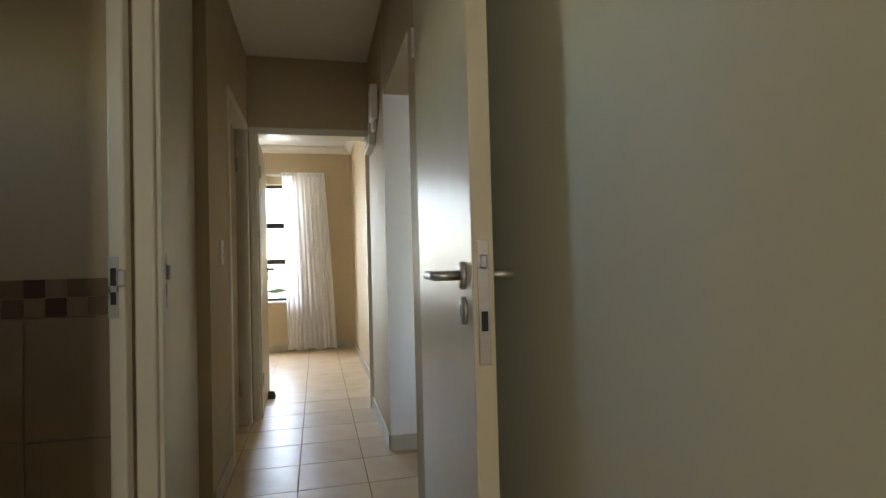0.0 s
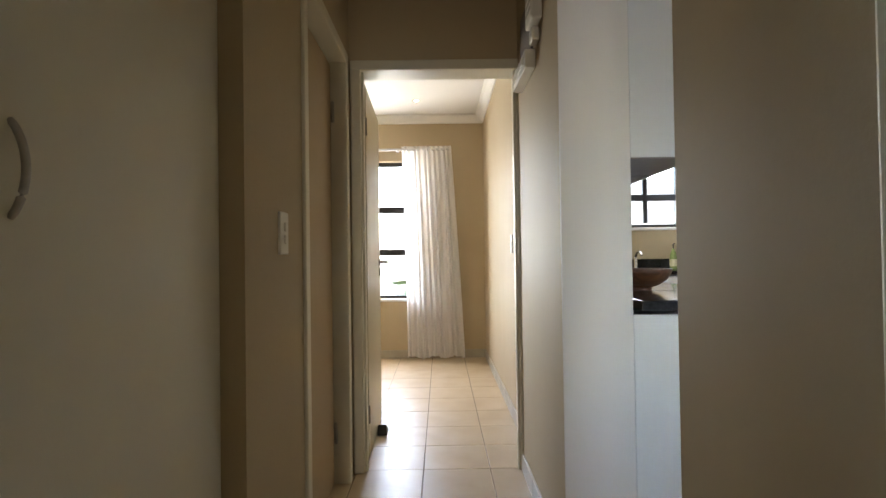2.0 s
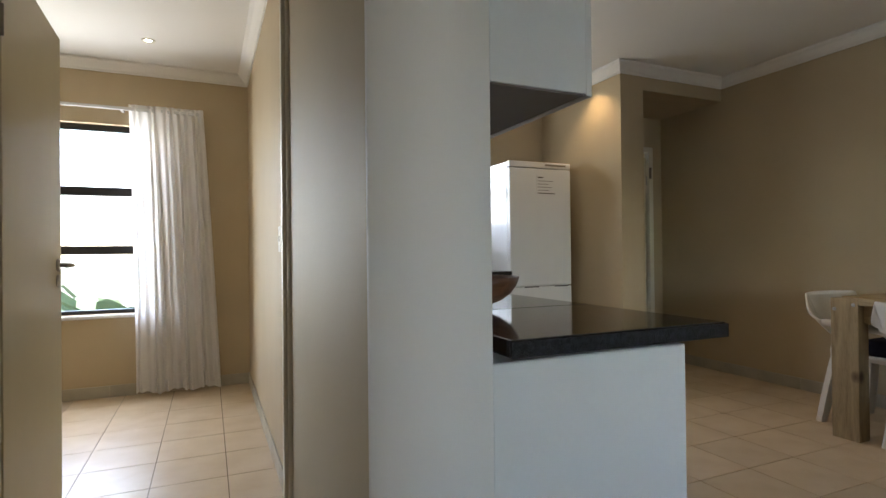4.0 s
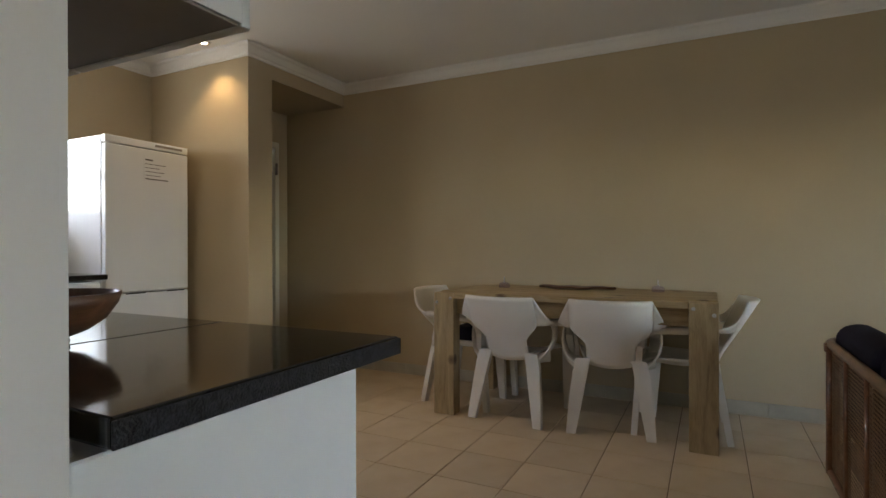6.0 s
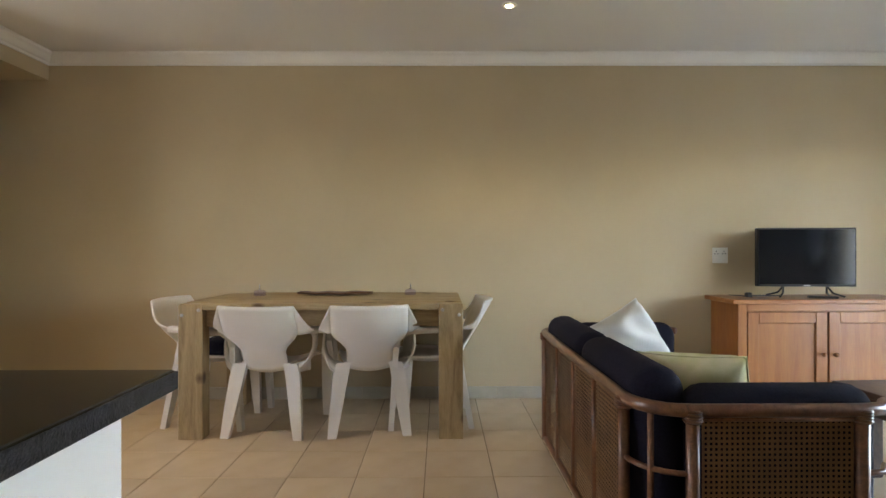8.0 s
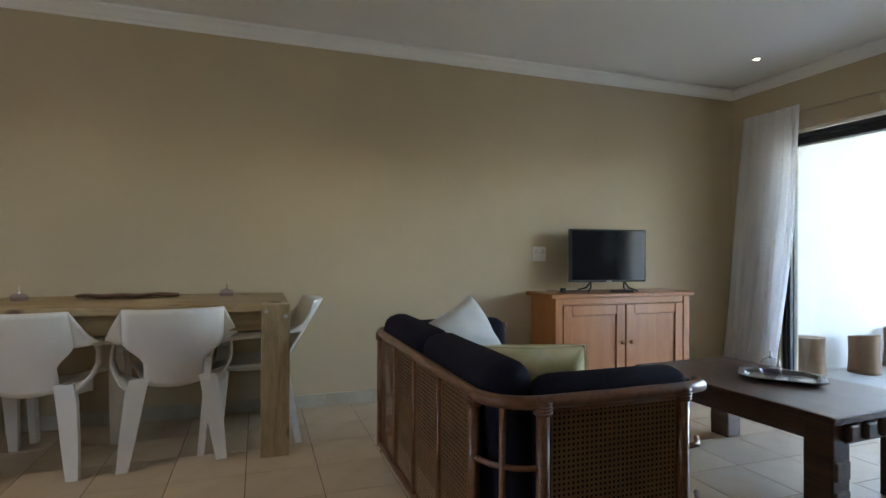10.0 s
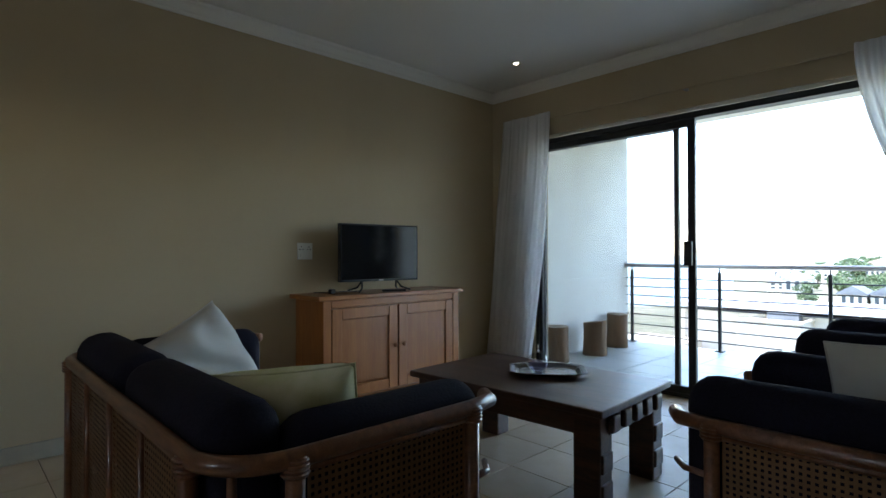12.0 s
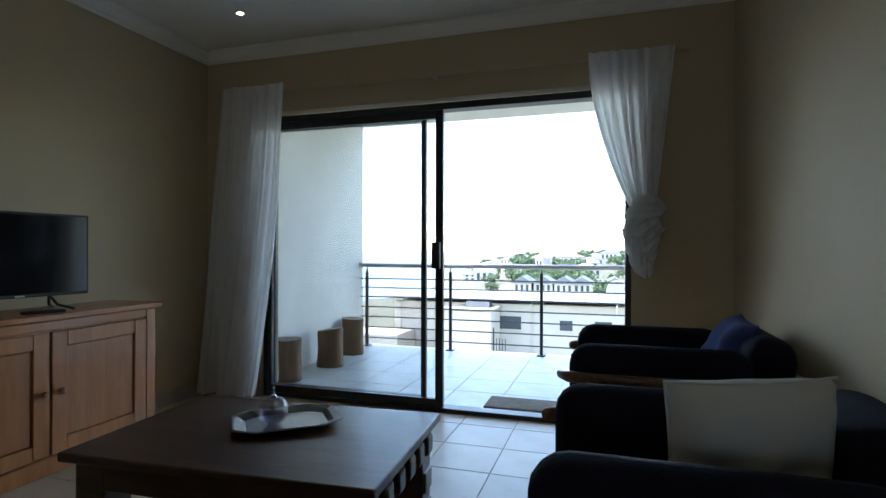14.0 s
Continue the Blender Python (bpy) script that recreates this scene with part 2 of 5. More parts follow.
def box(bm, x0, x1, y0, y1, z0, z1, bevel=0.0, seg=1, m=None):
    r = bmesh.ops.create_cube(bm, size=1)
    vs = r["verts"]
    bmesh.ops.scale(bm, vec=(abs(x1 - x0), abs(y1 - y0), abs(z1 - z0)), verts=vs)
    bmesh.ops.translate(bm, vec=((x0 + x1) / 2, (y0 + y1) / 2, (z0 + z1) / 2), verts=vs)
    if bevel:
        es = list({e for v in vs for e in v.link_edges})
        rb = bmesh.ops.bevel(bm, geom=es, offset=bevel, segments=seg, affect="EDGES", profile=0.5)
        vs = list({v for f in rb["faces"] for v in f.verts} | {v for v in vs if v.is_valid})
    if m is not None:
        bmesh.ops.transform(bm, matrix=m, verts=vs)
    return vs


def boxed(*args, **kw):
    bm = bmesh.new()
    box(bm, *args, **kw)
    return bm


def tube(bm, pts, r, n=8, closed=False, radii=None):
    pts = [Vector(p) for p in pts]
    rings = []
    count = len(pts)
    up = Vector((0, 0, 1))
    for i, p in enumerate(pts):
        a = pts[i - 1] if (i or closed) else p
        c = pts[(i + 1) % count] if (i < count - 1 or closed) else p
        d = (c - a).normalized()
        ref = up if abs(d.dot(up)) < 0.95 else Vector((1, 0, 0))
        u = d.cross(ref).normalized()
        v = d.cross(u).normalized()
        rr = radii[i] if radii else r
        rings.append([bm.verts.new(p + (u * math.cos(2 * math.pi * k / n) + v * math.sin(2 * math.pi * k / n)) * rr) for k in range(n)])
    for i in range(count if closed else count - 1):
        a, b = rings[i], rings[(i + 1) % count]
        for k in range(n):
            bm.faces.new((a[k], a[(k + 1) % n], b[(k + 1) % n], b[k]))
    if not closed:
        bm.faces.new(rings[0][::-1])
        bm.faces.new(rings[-1])


def tubed(pts, r, n=8, **kw):
    bm = bmesh.new()
    tube(bm, pts, r, n, **kw)
    return bm


def lathe(profile, n=24):
    """A turned body from (radius, height) pairs."""
    bm = bmesh.new()
    rings = [[bm.verts.new((r * math.cos(2 * math.pi * k / n), r * math.sin(2 * math.pi * k / n), z)) for k in range(n)] for r, z in profile]
    for a, b in zip(rings, rings[1:]):
        for k in range(n):
            bm.faces.new((a[k], a[(k + 1) % n], b[(k + 1) % n], b[k]))
    bm.faces.new(rings[0][::-1])
    bm.faces.new(rings[-1])
    return bm


def sweep(bm, path, profile, closed=False):
    """A level moulding: profile points (out, up) carried along a plan path, out to the path's left."""
    count = len(path)
    rows = []
    for i, p in enumerate(path):
        a = Vector(path[i - 1]) if (i or closed) else None
        c = Vector(path[(i + 1) % count]) if (i < count - 1 or closed) else None
        p = Vector(p)
        n1 = n2 = None
        if a is not None:
            d = (p - a).normalized()
            n1 = Vector((-d.y, d.x))
        if c is not None:
            d = (c - p).normalized()
            n2 = Vector((-d.y, d.x))
        if n1 is None or n2 is None:
            n = n1 or n2
        else:
            n = (n1 + n2).normalized()
            n /= max(0.3, n.dot(n1))
        rows.append([bm.verts.new((p.x + n.x * o, p.y + n.y * o, z)) for o, z in profile])
    k = len(profile)
    for i in range(count if closed else count - 1):
        a, b = rows[i], rows[(i + 1) % count]
        for j in range(k):
            bm.faces.new((a[j], a[(j + 1) % k], b[(j + 1) % k], b[j]))
    if not closed:
        bm.faces.new(rows[0])
        bm.faces.new(rows[-1][::-1])


def shell(bm, f, nu, nv, thick):
    """A curved sheet f(u, v) with thickness along its own normals."""
    pts = [[Vector(f(-1 + 2 * i / nu, j / nv)) for i in range(nu + 1)] for j in range(nv + 1)]
    front, back = [], []
    for j in range(nv + 1):
        fr_, bk_ = [], []
        for i in range(nu + 1):
            du = pts[j][min(i + 1, nu)] - pts[j][max(i - 1, 0)]
            dv = pts[min(j + 1, nv)][i] - pts[max(j - 1, 0)][i]
            n = du.cross(dv).normalized() * thick / 2
            fr_.append(bm.verts.new(pts[j][i] + n))
            bk_.append(bm.verts.new(pts[j][i] - n))
        front.append(fr_)
        back.append(bk_)
    for j in range(nv):
        for i in range(nu):
            bm.faces.new((front[j][i], front[j][i + 1], front[j + 1][i + 1], front[j + 1][i]))
            bm.faces.new((back[j][i], back[j + 1][i], back[j + 1][i + 1], back[j][i + 1]))
    for i in range(nu):
        bm.faces.new((front[0][i], back[0][i], back[0][i + 1], front[0][i + 1]))
        bm.faces.new((front[nv][i], front[nv][i + 1], back[nv][i + 1], back[nv][i]))
    for j in range(nv):
        bm.faces.new((front[j][0], front[j + 1][0], back[j + 1][0], back[j][0]))
        bm.faces.new((front[j][nu], back[j][nu], back[j + 1][nu], front[j + 1][nu]))


def band(bm, pts, widths, thick, across):
    """A flat strip along pts; across gives its width direction at each point."""
    rows = []
    for p, w, a in zip(pts, widths, across):
        p, a = Vector(p), Vector(a).normalized()
        rows.append((p, a, w))
    prev = None
    for i, (p, a, w) in enumerate(rows):
        d = (rows[min(i + 1, len(rows) - 1)][0] - rows[max(i - 1, 0)][0]).normalized()
        n = d.cross(a).normalized() * thick / 2
        cur = [bm.verts.new(p + a * w / 2 * sa + n * sn) for sa, sn in ((-1, -1), (1, -1), (1, 1), (-1, 1))]
        if prev:
            for k in range(4):
                bm.faces.new((prev[k], prev[(k + 1) % 4], cur[(k + 1) % 4], cur[k]))
        else:
            bm.faces.new(cur[::-1])
        prev = cur
    bm.faces.new(prev)


def wall_with_holes(bm, axis, at0, at1, a0, a1, z0, z1, holes=()):
    """A thick wall along the other axis than the named one, from boxes round its openings (a0, a1, z0, z1)."""
    def put(u0, u1, v0, v1):
        if u1 - u0 < 1e-4 or v1 - v0 < 1e-4:
            return
        if axis == "x":
            box(bm, at0, at1, u0, u1, v0, v1)
        else:
            box(bm, u0, u1, at0, at1, v0, v1)
    u = a0
    for h0, h1, b0, b1 in sorted(holes):
        put(u, h0, z0, z1)
        put(h0, h1, z0, b0)
        put(h0, h1, b1, z1)
        u = h1
    put(u, a1, z0, z1)


def wall(name, axis, at0, at1, a0, a1, z0, z1, material, label, holes=()):
    bm = bmesh.new()
    wall_with_holes(bm, axis, at0, at1, a0, a1, z0, z1, holes)
    return structure(name, bm, material, label)

# ---- structure ----
CEIL = 2.62
L_CORR, R_CORR = -0.36, 0.505          # corridor walls
DINE = 4.477                           # long dining and television wall
SLIDE = -1.2                           # wall of the sliding door
LIV = 0.80                             # living room's inner wall

wall("wall_dining", "x", DINE, DINE + 0.2, -1.45, 8.0, -0.02, 2.8, M_WALL, "long cream painted wall behind the dining table")
wall("wall_sliding", "y", SLIDE - 0.22, SLIDE, LIV - 0.25, DINE, -0.02, 2.8, M_WALL, "cream wall round the wide sliding door",
     [(1.36, 3.985, -0.02, 2.125)])
wall("wall_living_inner", "x", 0.565, LIV, -1.2, 2.60, -0.02, 2.8, M_WALL, "cream wall beside the navy sofas")
wall("wall_corridor_end", "x", R_CORR, 0.565, 2.02, 2.60, -0.02, 2.8, M_WALL, "cream corridor wall ending at the living room opening")
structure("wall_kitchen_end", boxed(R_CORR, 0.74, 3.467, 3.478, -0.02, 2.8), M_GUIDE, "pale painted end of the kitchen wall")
wall("wall_kitchen_side", "x", R_CORR, 0.74, 3.478, 4.54, -0.02, 2.8, M_WALL, "pale wall between passage and kitchen")
wall("wall_bedroom_right", "x", 0.575, 0.74, 4.54, 7.45, -0.02, 2.8, M_WALL, "cream bedroom wall with a light switch")
wall("wall_lintel", "x", R_CORR, LIV, 2.60, 3.467, 2.085, 2.8, M_WALL, "cream lintel over the living room opening")
wall("wall_corridor_left", "x", L_CORR - 0.14, L_CORR, 2.93, 4.40, -0.02, 2.8, M_WALL, "cream corridor wall with a switch and doorway",
     [(3.48, 4.30, -0.02, 2.06)])
wall("wall_bedroom_door", "y", 4.40, 4.54, L_CORR - 0.14, R_CORR, -0.02, 2.8, M_WALL, "cream wall over the bedroom doorway",
     [(-0.33, 0.50, -0.02, 2.06)])
wall("wall_bedroom_far", "y", 7.45, 7.65, -3.2, 0.74, -0.02, 2.8, M_WALL, "cream bedroom wall with a tall window",
     [(-1.75, -0.2, 0.645, 2.13)])
wall("wall_bedroom_left", "x", -3.4, -3.2, 4.2, 7.65, -0.02, 2.8, M_WALL, "cream bedroom side wall")
wall("wall_bedroom_near", "y", 4.40, 4.54, -3.2, L_CORR - 0.14, -0.02, 2.8, M_WALL, "cream bedroom wall beside the door")
wall("wall_kitchen_far", "y", 7.06, 7.26, 0.74, 3.32, -0.02, 2.8, M_WALL, "cream kitchen wall with a window over the sink",
     [(1.10, 2.56, 1.36, 2.14)])
wall("wall_nib", "x", 3.32, 3.56, 5.955, 7.26, -0.02, 2.8, M_WALL, "cream wall end beside the fridge")
wall("wall_entrance", "y", 6.655, 6.855, 3.56, DINE, -0.02, 2.8, M_WALL, "cream wall over the front door", [(3.585, 4.335, -0.02, 2.09)])
wall("wall_start_back", "y", -1.4, -1.2, -1.9, 0.565, -0.02, 2.8, M_WALL, "cream wall of the first room", [(-0.4, 0.3, 1.05, 1.95)])
wall("wall_start_left", "x", -0.417, -0.39, -1.2, 1.978, -0.02, 2.8, M_WALL, "cream wall with the bathroom doorway",
     [(1.0, 1.93, -0.02, 2.06)])
wall("wall_door_lobby", "y", 1.98, 2.12, L_CORR - 0.16, 0.565, -0.02, 2.8, M_WALL, "cream wall round the open white door",
     [(-0.356, 0.47, -0.02, 2.06)])
wall("wall_start_right", "x", 0.555, 0.565, -1.2, 1.98, -0.02, 2.62, M_GREYWALL, "plain grey-green wall behind the open door")
wall("wall_bathroom_far", "y", 1.915, 2.10, -1.9, -0.417, -0.02, 2.8, M_WALL, "cream bathroom wall over brown tiles")
# the slot is unseen and added, sized to let light onto the grey-green wall
wall("wall_bathroom_left", "x", -2.1, -1.9, -1.2, 1.98, -0.02, 2.8, M_WALL, "cream bathroom side wall", [(1.16, 1.78, 1.57, 1.78)])
wall("wall_left_room", "x", -2.1, -1.9, 1.98, 4.40, -0.02, 2.8, M_WALL, "cream wall of the room off the corridor")

bm = bmesh.new()
box(bm, -3.4, DINE + 0.2, -1.42, 7.65, CEIL, CEIL + 0.12)
tagged(part("ceiling", bm, M_CEIL), "flat off-white painted ceiling with downlights", "ceiling", "", "structure")
bm = bmesh.new()
box(bm, 3.56, DINE, 5.955, 6.655, 2.425, CEIL)
structure("wall_beam", bm, M_WALL, "cream dropped beam over the entrance recess")

# cornice along the living room and kitchen
COVE = [(0.0, CEIL - 0.085), (0.012, CEIL - 0.085), (0.016, CEIL - 0.07), (0.03, CEIL - 0.06), (0.055, CEIL - 0.03), (0.075, CEIL - 0.018), (0.078, CEIL - 0.002), (0.0, CEIL - 0.002)]
bm = bmesh.new()
sweep(bm, [(LIV, 2.60), (LIV, SLIDE), (DINE, SLIDE), (DINE, 5.955), (3.32, 5.955), (3.32, 7.06), (0.98, 7.06)], COVE)
tagged(part("trim_cornice", bm, M_CEIL), "off-white moulded plaster cornice under the ceiling", "cornice", "", "structure")
bm = bmesh.new()
sweep(bm, [(0.575, 4.54), (0.575, 7.45), (-3.2, 7.45)], COVE)
tagged(part("trim_cornice_bedroom", bm, M_CEIL), "off-white moulded plaster cornice in the bedroom", "cornice", "", "structure")


def skirting(a, b, out):
    """A run of skirting tiles from a to b in plan, standing out by the vector out."""
    a, b = Vector(a), Vector(b)
    d = b - a
    n = max(1, round(d.length / 0.343))
    base = tagged(new("baseboard"), "beige tile skirting along the wall", "baseboard", "", "structure")
    ang = math.atan2(d.y, d.x)
    w = d.length / n
    bmx = boxed(0.001, w - 0.001, 0, 0.01, 0.0, 0.09, bevel=0.002)
    me = mesh_of("tile", bmx, M_SKIRT)
    flip = Vector(out).dot(Vector((-d.y, d.x))) < 0
    for i in range(n):
        o = new("tile", me)
        o.parent = base
        p = a + d.normalized() * w * (i + (1 if flip else 0))
        o.matrix_basis = pose(p.x, p.y, 0.001, 0, 0, math.degrees(ang) + (180 if flip else 0))


for a, b, o in [((DINE, SLIDE), (DINE, 6.65), (-1, 0)), ((LIV, SLIDE), (LIV, 2.6), (1, 0)), ((0.505, 3.467), (0.74, 3.467), (0, -1)),
                ((0.505, 3.48), (0.505, 4.39), (-1, 0)), ((L_CORR, 2.94), (L_CORR, 3.46), (1, 0)), ((0.575, 4.56), (0.575, 7.45), (-1, 0)),
                ((-2.5, 7.45), (0.575, 7.45), (0, -1)), ((4.0, SLIDE), (4.46, SLIDE), (0, 1)), ((0.81, SLIDE), (1.33, SLIDE), (0, 1)),
                ((0.505, 2.14), (0.505, 2.6), (-1, 0)), ((3.32, 5.955), (3.56, 5.955), (0, -1))]:
    skirting(a, b, o)


def downlight(x, y, beam=0.0):
    t = thing("downlight", pose(x, y, CEIL), "round recessed ceiling downlight, lit", "downlight", "ceiling downlights")
    bm = bmesh.new()
    n = 20
    prof = [(0.019, -0.001), (0.034, -0.007), (0.043, -0.006), (0.046, -0.0005), (0.019, -0.0005)]
    rings = [[bm.verts.new((r * math.cos(2 * math.pi * k / n), r * math.sin(2 * math.pi * k / n), z)) for k in range(n)] for r, z in prof]
    for i in range(len(prof)):
        a, b = rings[i], rings[(i + 1) % len(prof)]
        for k in range(n):
            bm.faces.new((a[k], a[(k + 1) % n], b[(k + 1) % n], b[k]))
    part("bezel", bm, M_TRIM, t, "white metal rim", True)
    part("lamp_face", lathe([(0.001, -0.004), (0.014, -0.0045), (0.0185, -0.003), (0.0185, -0.001)], 20), M_LAMP, t, "glowing lens")
    if beam:
        downlight_beam(x, y, beam)


for x, y, w in [(3.05, 4.80, 0.75), (3.66, 2.56, 0.22), (3.75, -0.66, 0.04), (-0.12, 6.87, 0.08), (3.15, 6.22, 0.65)]:
    downlight(x, y, w)


# ---- doors and frames ----
def door_frame(name, axis, at0, at1, a0, a1, top, label, bead=True):
    """Timber jambs and head lining an opening, with a narrow architrave lip on both faces."""
    root = tagged(new(name), label, "door frame", "", "structure")
    def piece(u0, u1, z0, z1, n):
        for k, (w0, w1, e) in enumerate([(at0 - 0.012, at1 + 0.012, 0.0)]):
            bm = bmesh.new()
            if axis == "y":
                box(bm, u0, u1, w0, w1, z0, z1, bevel=0.006, seg=2)
            else:
                box(bm, w0, w1, u0, u1, z0, z1, bevel=0.006, seg=2)
            part(n, bm, M_TRIM, root)
    piece(a0 - 0.022, a0 + 0.03, 0.0, top, "jamb")
    piece(a1 - 0.03, a1 + 0.022, 0.0, top, "jamb")
    piece(a0 - 0.022, a1 + 0.022, top - 0.002, top + 0.05, "head")
    mid = (at0 + at1) / 2
    for u in (a0 + 0.03, a1 - 0.042) if bead else ():
        bm = bmesh.new()
        if axis == "y":
            box(bm, u, u + 0.012, mid - 0.055, mid - 0.02, 0.0, top - 0.002, bevel=0.002)
        else:
            box(bm, mid - 0.055, mid - 0.02, u, u + 0.012, 0.0, top - 0.002, bevel=0.002)
        part("stop_bead", bm, M_TRIM, root)
    return root


door_frame("door_frame_lobby", "y", 1.98, 2.12, -0.356, 0.497, 2.05, "cream painted timber frame of the open white door")
door_frame("door_frame_bathroom", "x", -0.406, -0.39, 1.0, 1.93, 2.05, "cream painted timber frame of the bathroom doorway", bead=False)
door_frame("door_frame_left_room", "x", L_CORR - 0.14, L_CORR, 3.48, 4.30, 2.05, "cream painted timber frame off the corridor")
door_frame("door_frame_bedroom", "y", 4.40, 4.54, -0.33, 0.524, 2.05, "cream painted timber frame of the bedroom doorway")
door_frame("door_frame_entrance", "y", 6.655, 6.855, 3.585, 4.335, 2.08, "cream painted timber frame of the front door")


def hinge(parent, x, y, z):
    bm = bmesh.new()
    tube(bm, [(x, y, z - 0.05), (x, y, z + 0.05)], 0.007, 8)
    box(bm, x - 0.002, x + 0.002, y - 0.028, y + 0.028, z - 0.048, z + 0.048)
    part("hinge", bm, M_STEEL, parent, "steel butt hinge")


def flush_door(name, m, width, label, handles=True, hinges=True, height=2.03, skin=None):
    """A flush leaf; the hinge is at local x 0, the leaf runs to x = width, 40 mm thick about y 0."""
    d = thing(name, m, label, "door")
    part("leaf", boxed(0, width, -0.02, 0.02, 0.008, height, bevel=0.003, seg=2), skin or M_DOOR, d)
    if hinges:
        for z in (0.25, 1.80):
            hinge(d, -0.006, 0.0, z)
    if handles:
        bm = boxed(width - 0.0005, width + 0.0025, -0.011, 0.011, 0.905, 1.125, bevel=0.001)
        lock = part("lock_plate", bm, M_STEEL, d, "steel mortice lock forend")
        part("latch", boxed(width + 0.002, width + 0.012, -0.008, 0.006, 1.075, 1.10, bevel=0.003), M_STEEL, lock, "bevelled latch bolt")
        part("dead_bolt", boxed(width + 0.001, width + 0.004, -0.006, 0.006, 0.965, 1.0), M_BLACK, lock, "dark bolt slot")
        for s in (-1, 1):
            bm = lathe([(0.0265, 0), (0.0265, 0.006), (0.024, 0.009), (0.006, 0.009)], 24)
            bmesh.ops.transform(bm, matrix=pose(width - 0.07, s * 0.02, 1.062, -90 * s, 0, 0), verts=bm.verts[:])
            rose = part("rose", bm, M_STEEL, d, "round steel handle rose", True)
            y0 = s * 0.028
            pts = [(width - 0.07, y0, 1.062), (width - 0.07, s * 0.06, 1.062), (width - 0.072, s * 0.07, 1.062), (width - 0.081, s * 0.074, 1.062), (width - 0.193, s * 0.074, 1.062)]
            part("lever", tubed(pts, 0.0095, 12), M_STEEL, d, "tubular steel lever", True)
            bm = lathe([(0.0265, 0), (0.0265, 0.006), (0.023, 0.0085), (0.004, 0.0085)], 24)
            bmesh.ops.transform(bm, matrix=pose(width - 0.07, s * 0.02, 0.996, -90 * s, 0, 0), verts=bm.verts[:])
            esc = part("keyhole_rose", bm, M_STEEL, d, "round keyhole cover", True)
            part("keyhole", boxed(width - 0.074, width - 0.066, s * 0.0287, s * 0.0292, 0.986, 1.007), M_BLACK, esc)
    return d


# hinge end at the far jamb, free edge towards the first camera place
flush_door("open_door", pose(0.446, 2.035, 0, 0, 0, -90 - 4.0), 0.775, "cream enamelled flush door standing open with a steel lever")
rd = flush_door("left_room_door", pose(-0.445, 4.254, 0, 0, 0, -90), 0.73, "light brown flush door, closed, off the corridor", handles=False, skin=M_BROWNDOOR)
for z in (0.25, 1.80):
    part("hinge_knuckle", tubed([(-0.004, 0.028, z - 0.05), (-0.004, 0.028, z + 0.05)], 0.008, 8), M_STEEL, rd, "steel hinge barrel", True)
flush_door("bedroom_door", pose(-0.318, 4.56, 0, 0, 0, 91.5), 0.78, "cream flush bedroom door standing open", handles=True)
fd = flush_door("front_door", pose(4.298, 6.70, 0, 0, 0, 180), 0.68, "cream closed front door in the entrance recess")
for z in (0.30, 1.87):
    part("hinge_knuckle", tubed([(-0.012, 0.066, z - 0.055), (-0.012, 0.066, z + 0.055)], 0.012, 8), M_DULLGREY, fd, "dull metal hinge barrel", True)


def strike_plate(x, y, z, rz):
    t = thing("strike_plate", pose(x, y, z, 0, 0, rz), "steel lock strike plate on the door jamb", "strike plate", "strike plates")
    bm = bmesh.new()
    for b in [(-0.012, 0.012, -0.08, -0.045), (-0.012, 0.012, 0.05, 0.08), (-0.012, -0.007, -0.045, 0.05), (0.007, 0.012, -0.045, 0.05), (-0.012, 0.012, -0.012, 0.004)]:
        box(bm, b[0], b[1], -0.0015, 0.0015, b[2], b[3])
    part("plate", bm, M_STEEL, t)
    part("recess", boxed(-0.008, 0.008, -0.0012, 0.0005, -0.046, 0.051), M_BLACK, t, "dark bolt recess")
    part("lip", boxed(-0.03, -0.011, -0.001, 0.008, 0.002, 0.045, bevel=0.003), M_STEEL, t, "curved strike lip")


strike_plate(-0.3245, 2.07, 1.055, -90)
strike_plate(-0.405, 1.898, 1.045, 180)

# ---- corridor cupboard ----
cup = thing("linen_cupboard", pose(-0.415, 2.135, 0), "tall built-in cream cupboard with a bow handle in the corridor", "cupboard")
part("side_panel", boxed(-0.55, -0.022, 0.0, 0.018, 0, 2.6), M_DOOR, cup)
part("back_panel", boxed(-0.57, -0.552, 0.0, 0.79, 0, 2.6), M_DOOR, cup)
cd = part("cupboard_door", boxed(-0.02, 0.0, 0.02, 0.786, 0.06, 2.58, bevel=0.003), M_TRIM, cup, "flat cream cupboard door")
part("bow_handle", tubed([(0.02 * math.sin(math.pi * k / 20) ** 0.7 - 0.001, 0.185, 1.145 + 0.117 * k / 20) for k in range(21)], 0.005, 8), M_STEEL, cd, "curved steel bow handle", True)
part("plinth", boxed(-0.04, -0.03, 0.02, 0.786, 0, 0.058), M_DOOR, cup)
part("top_rail", boxed(-0.02, 0.0, 0.02, 0.786, 2.582, 2.618), M_TRIM, cup)


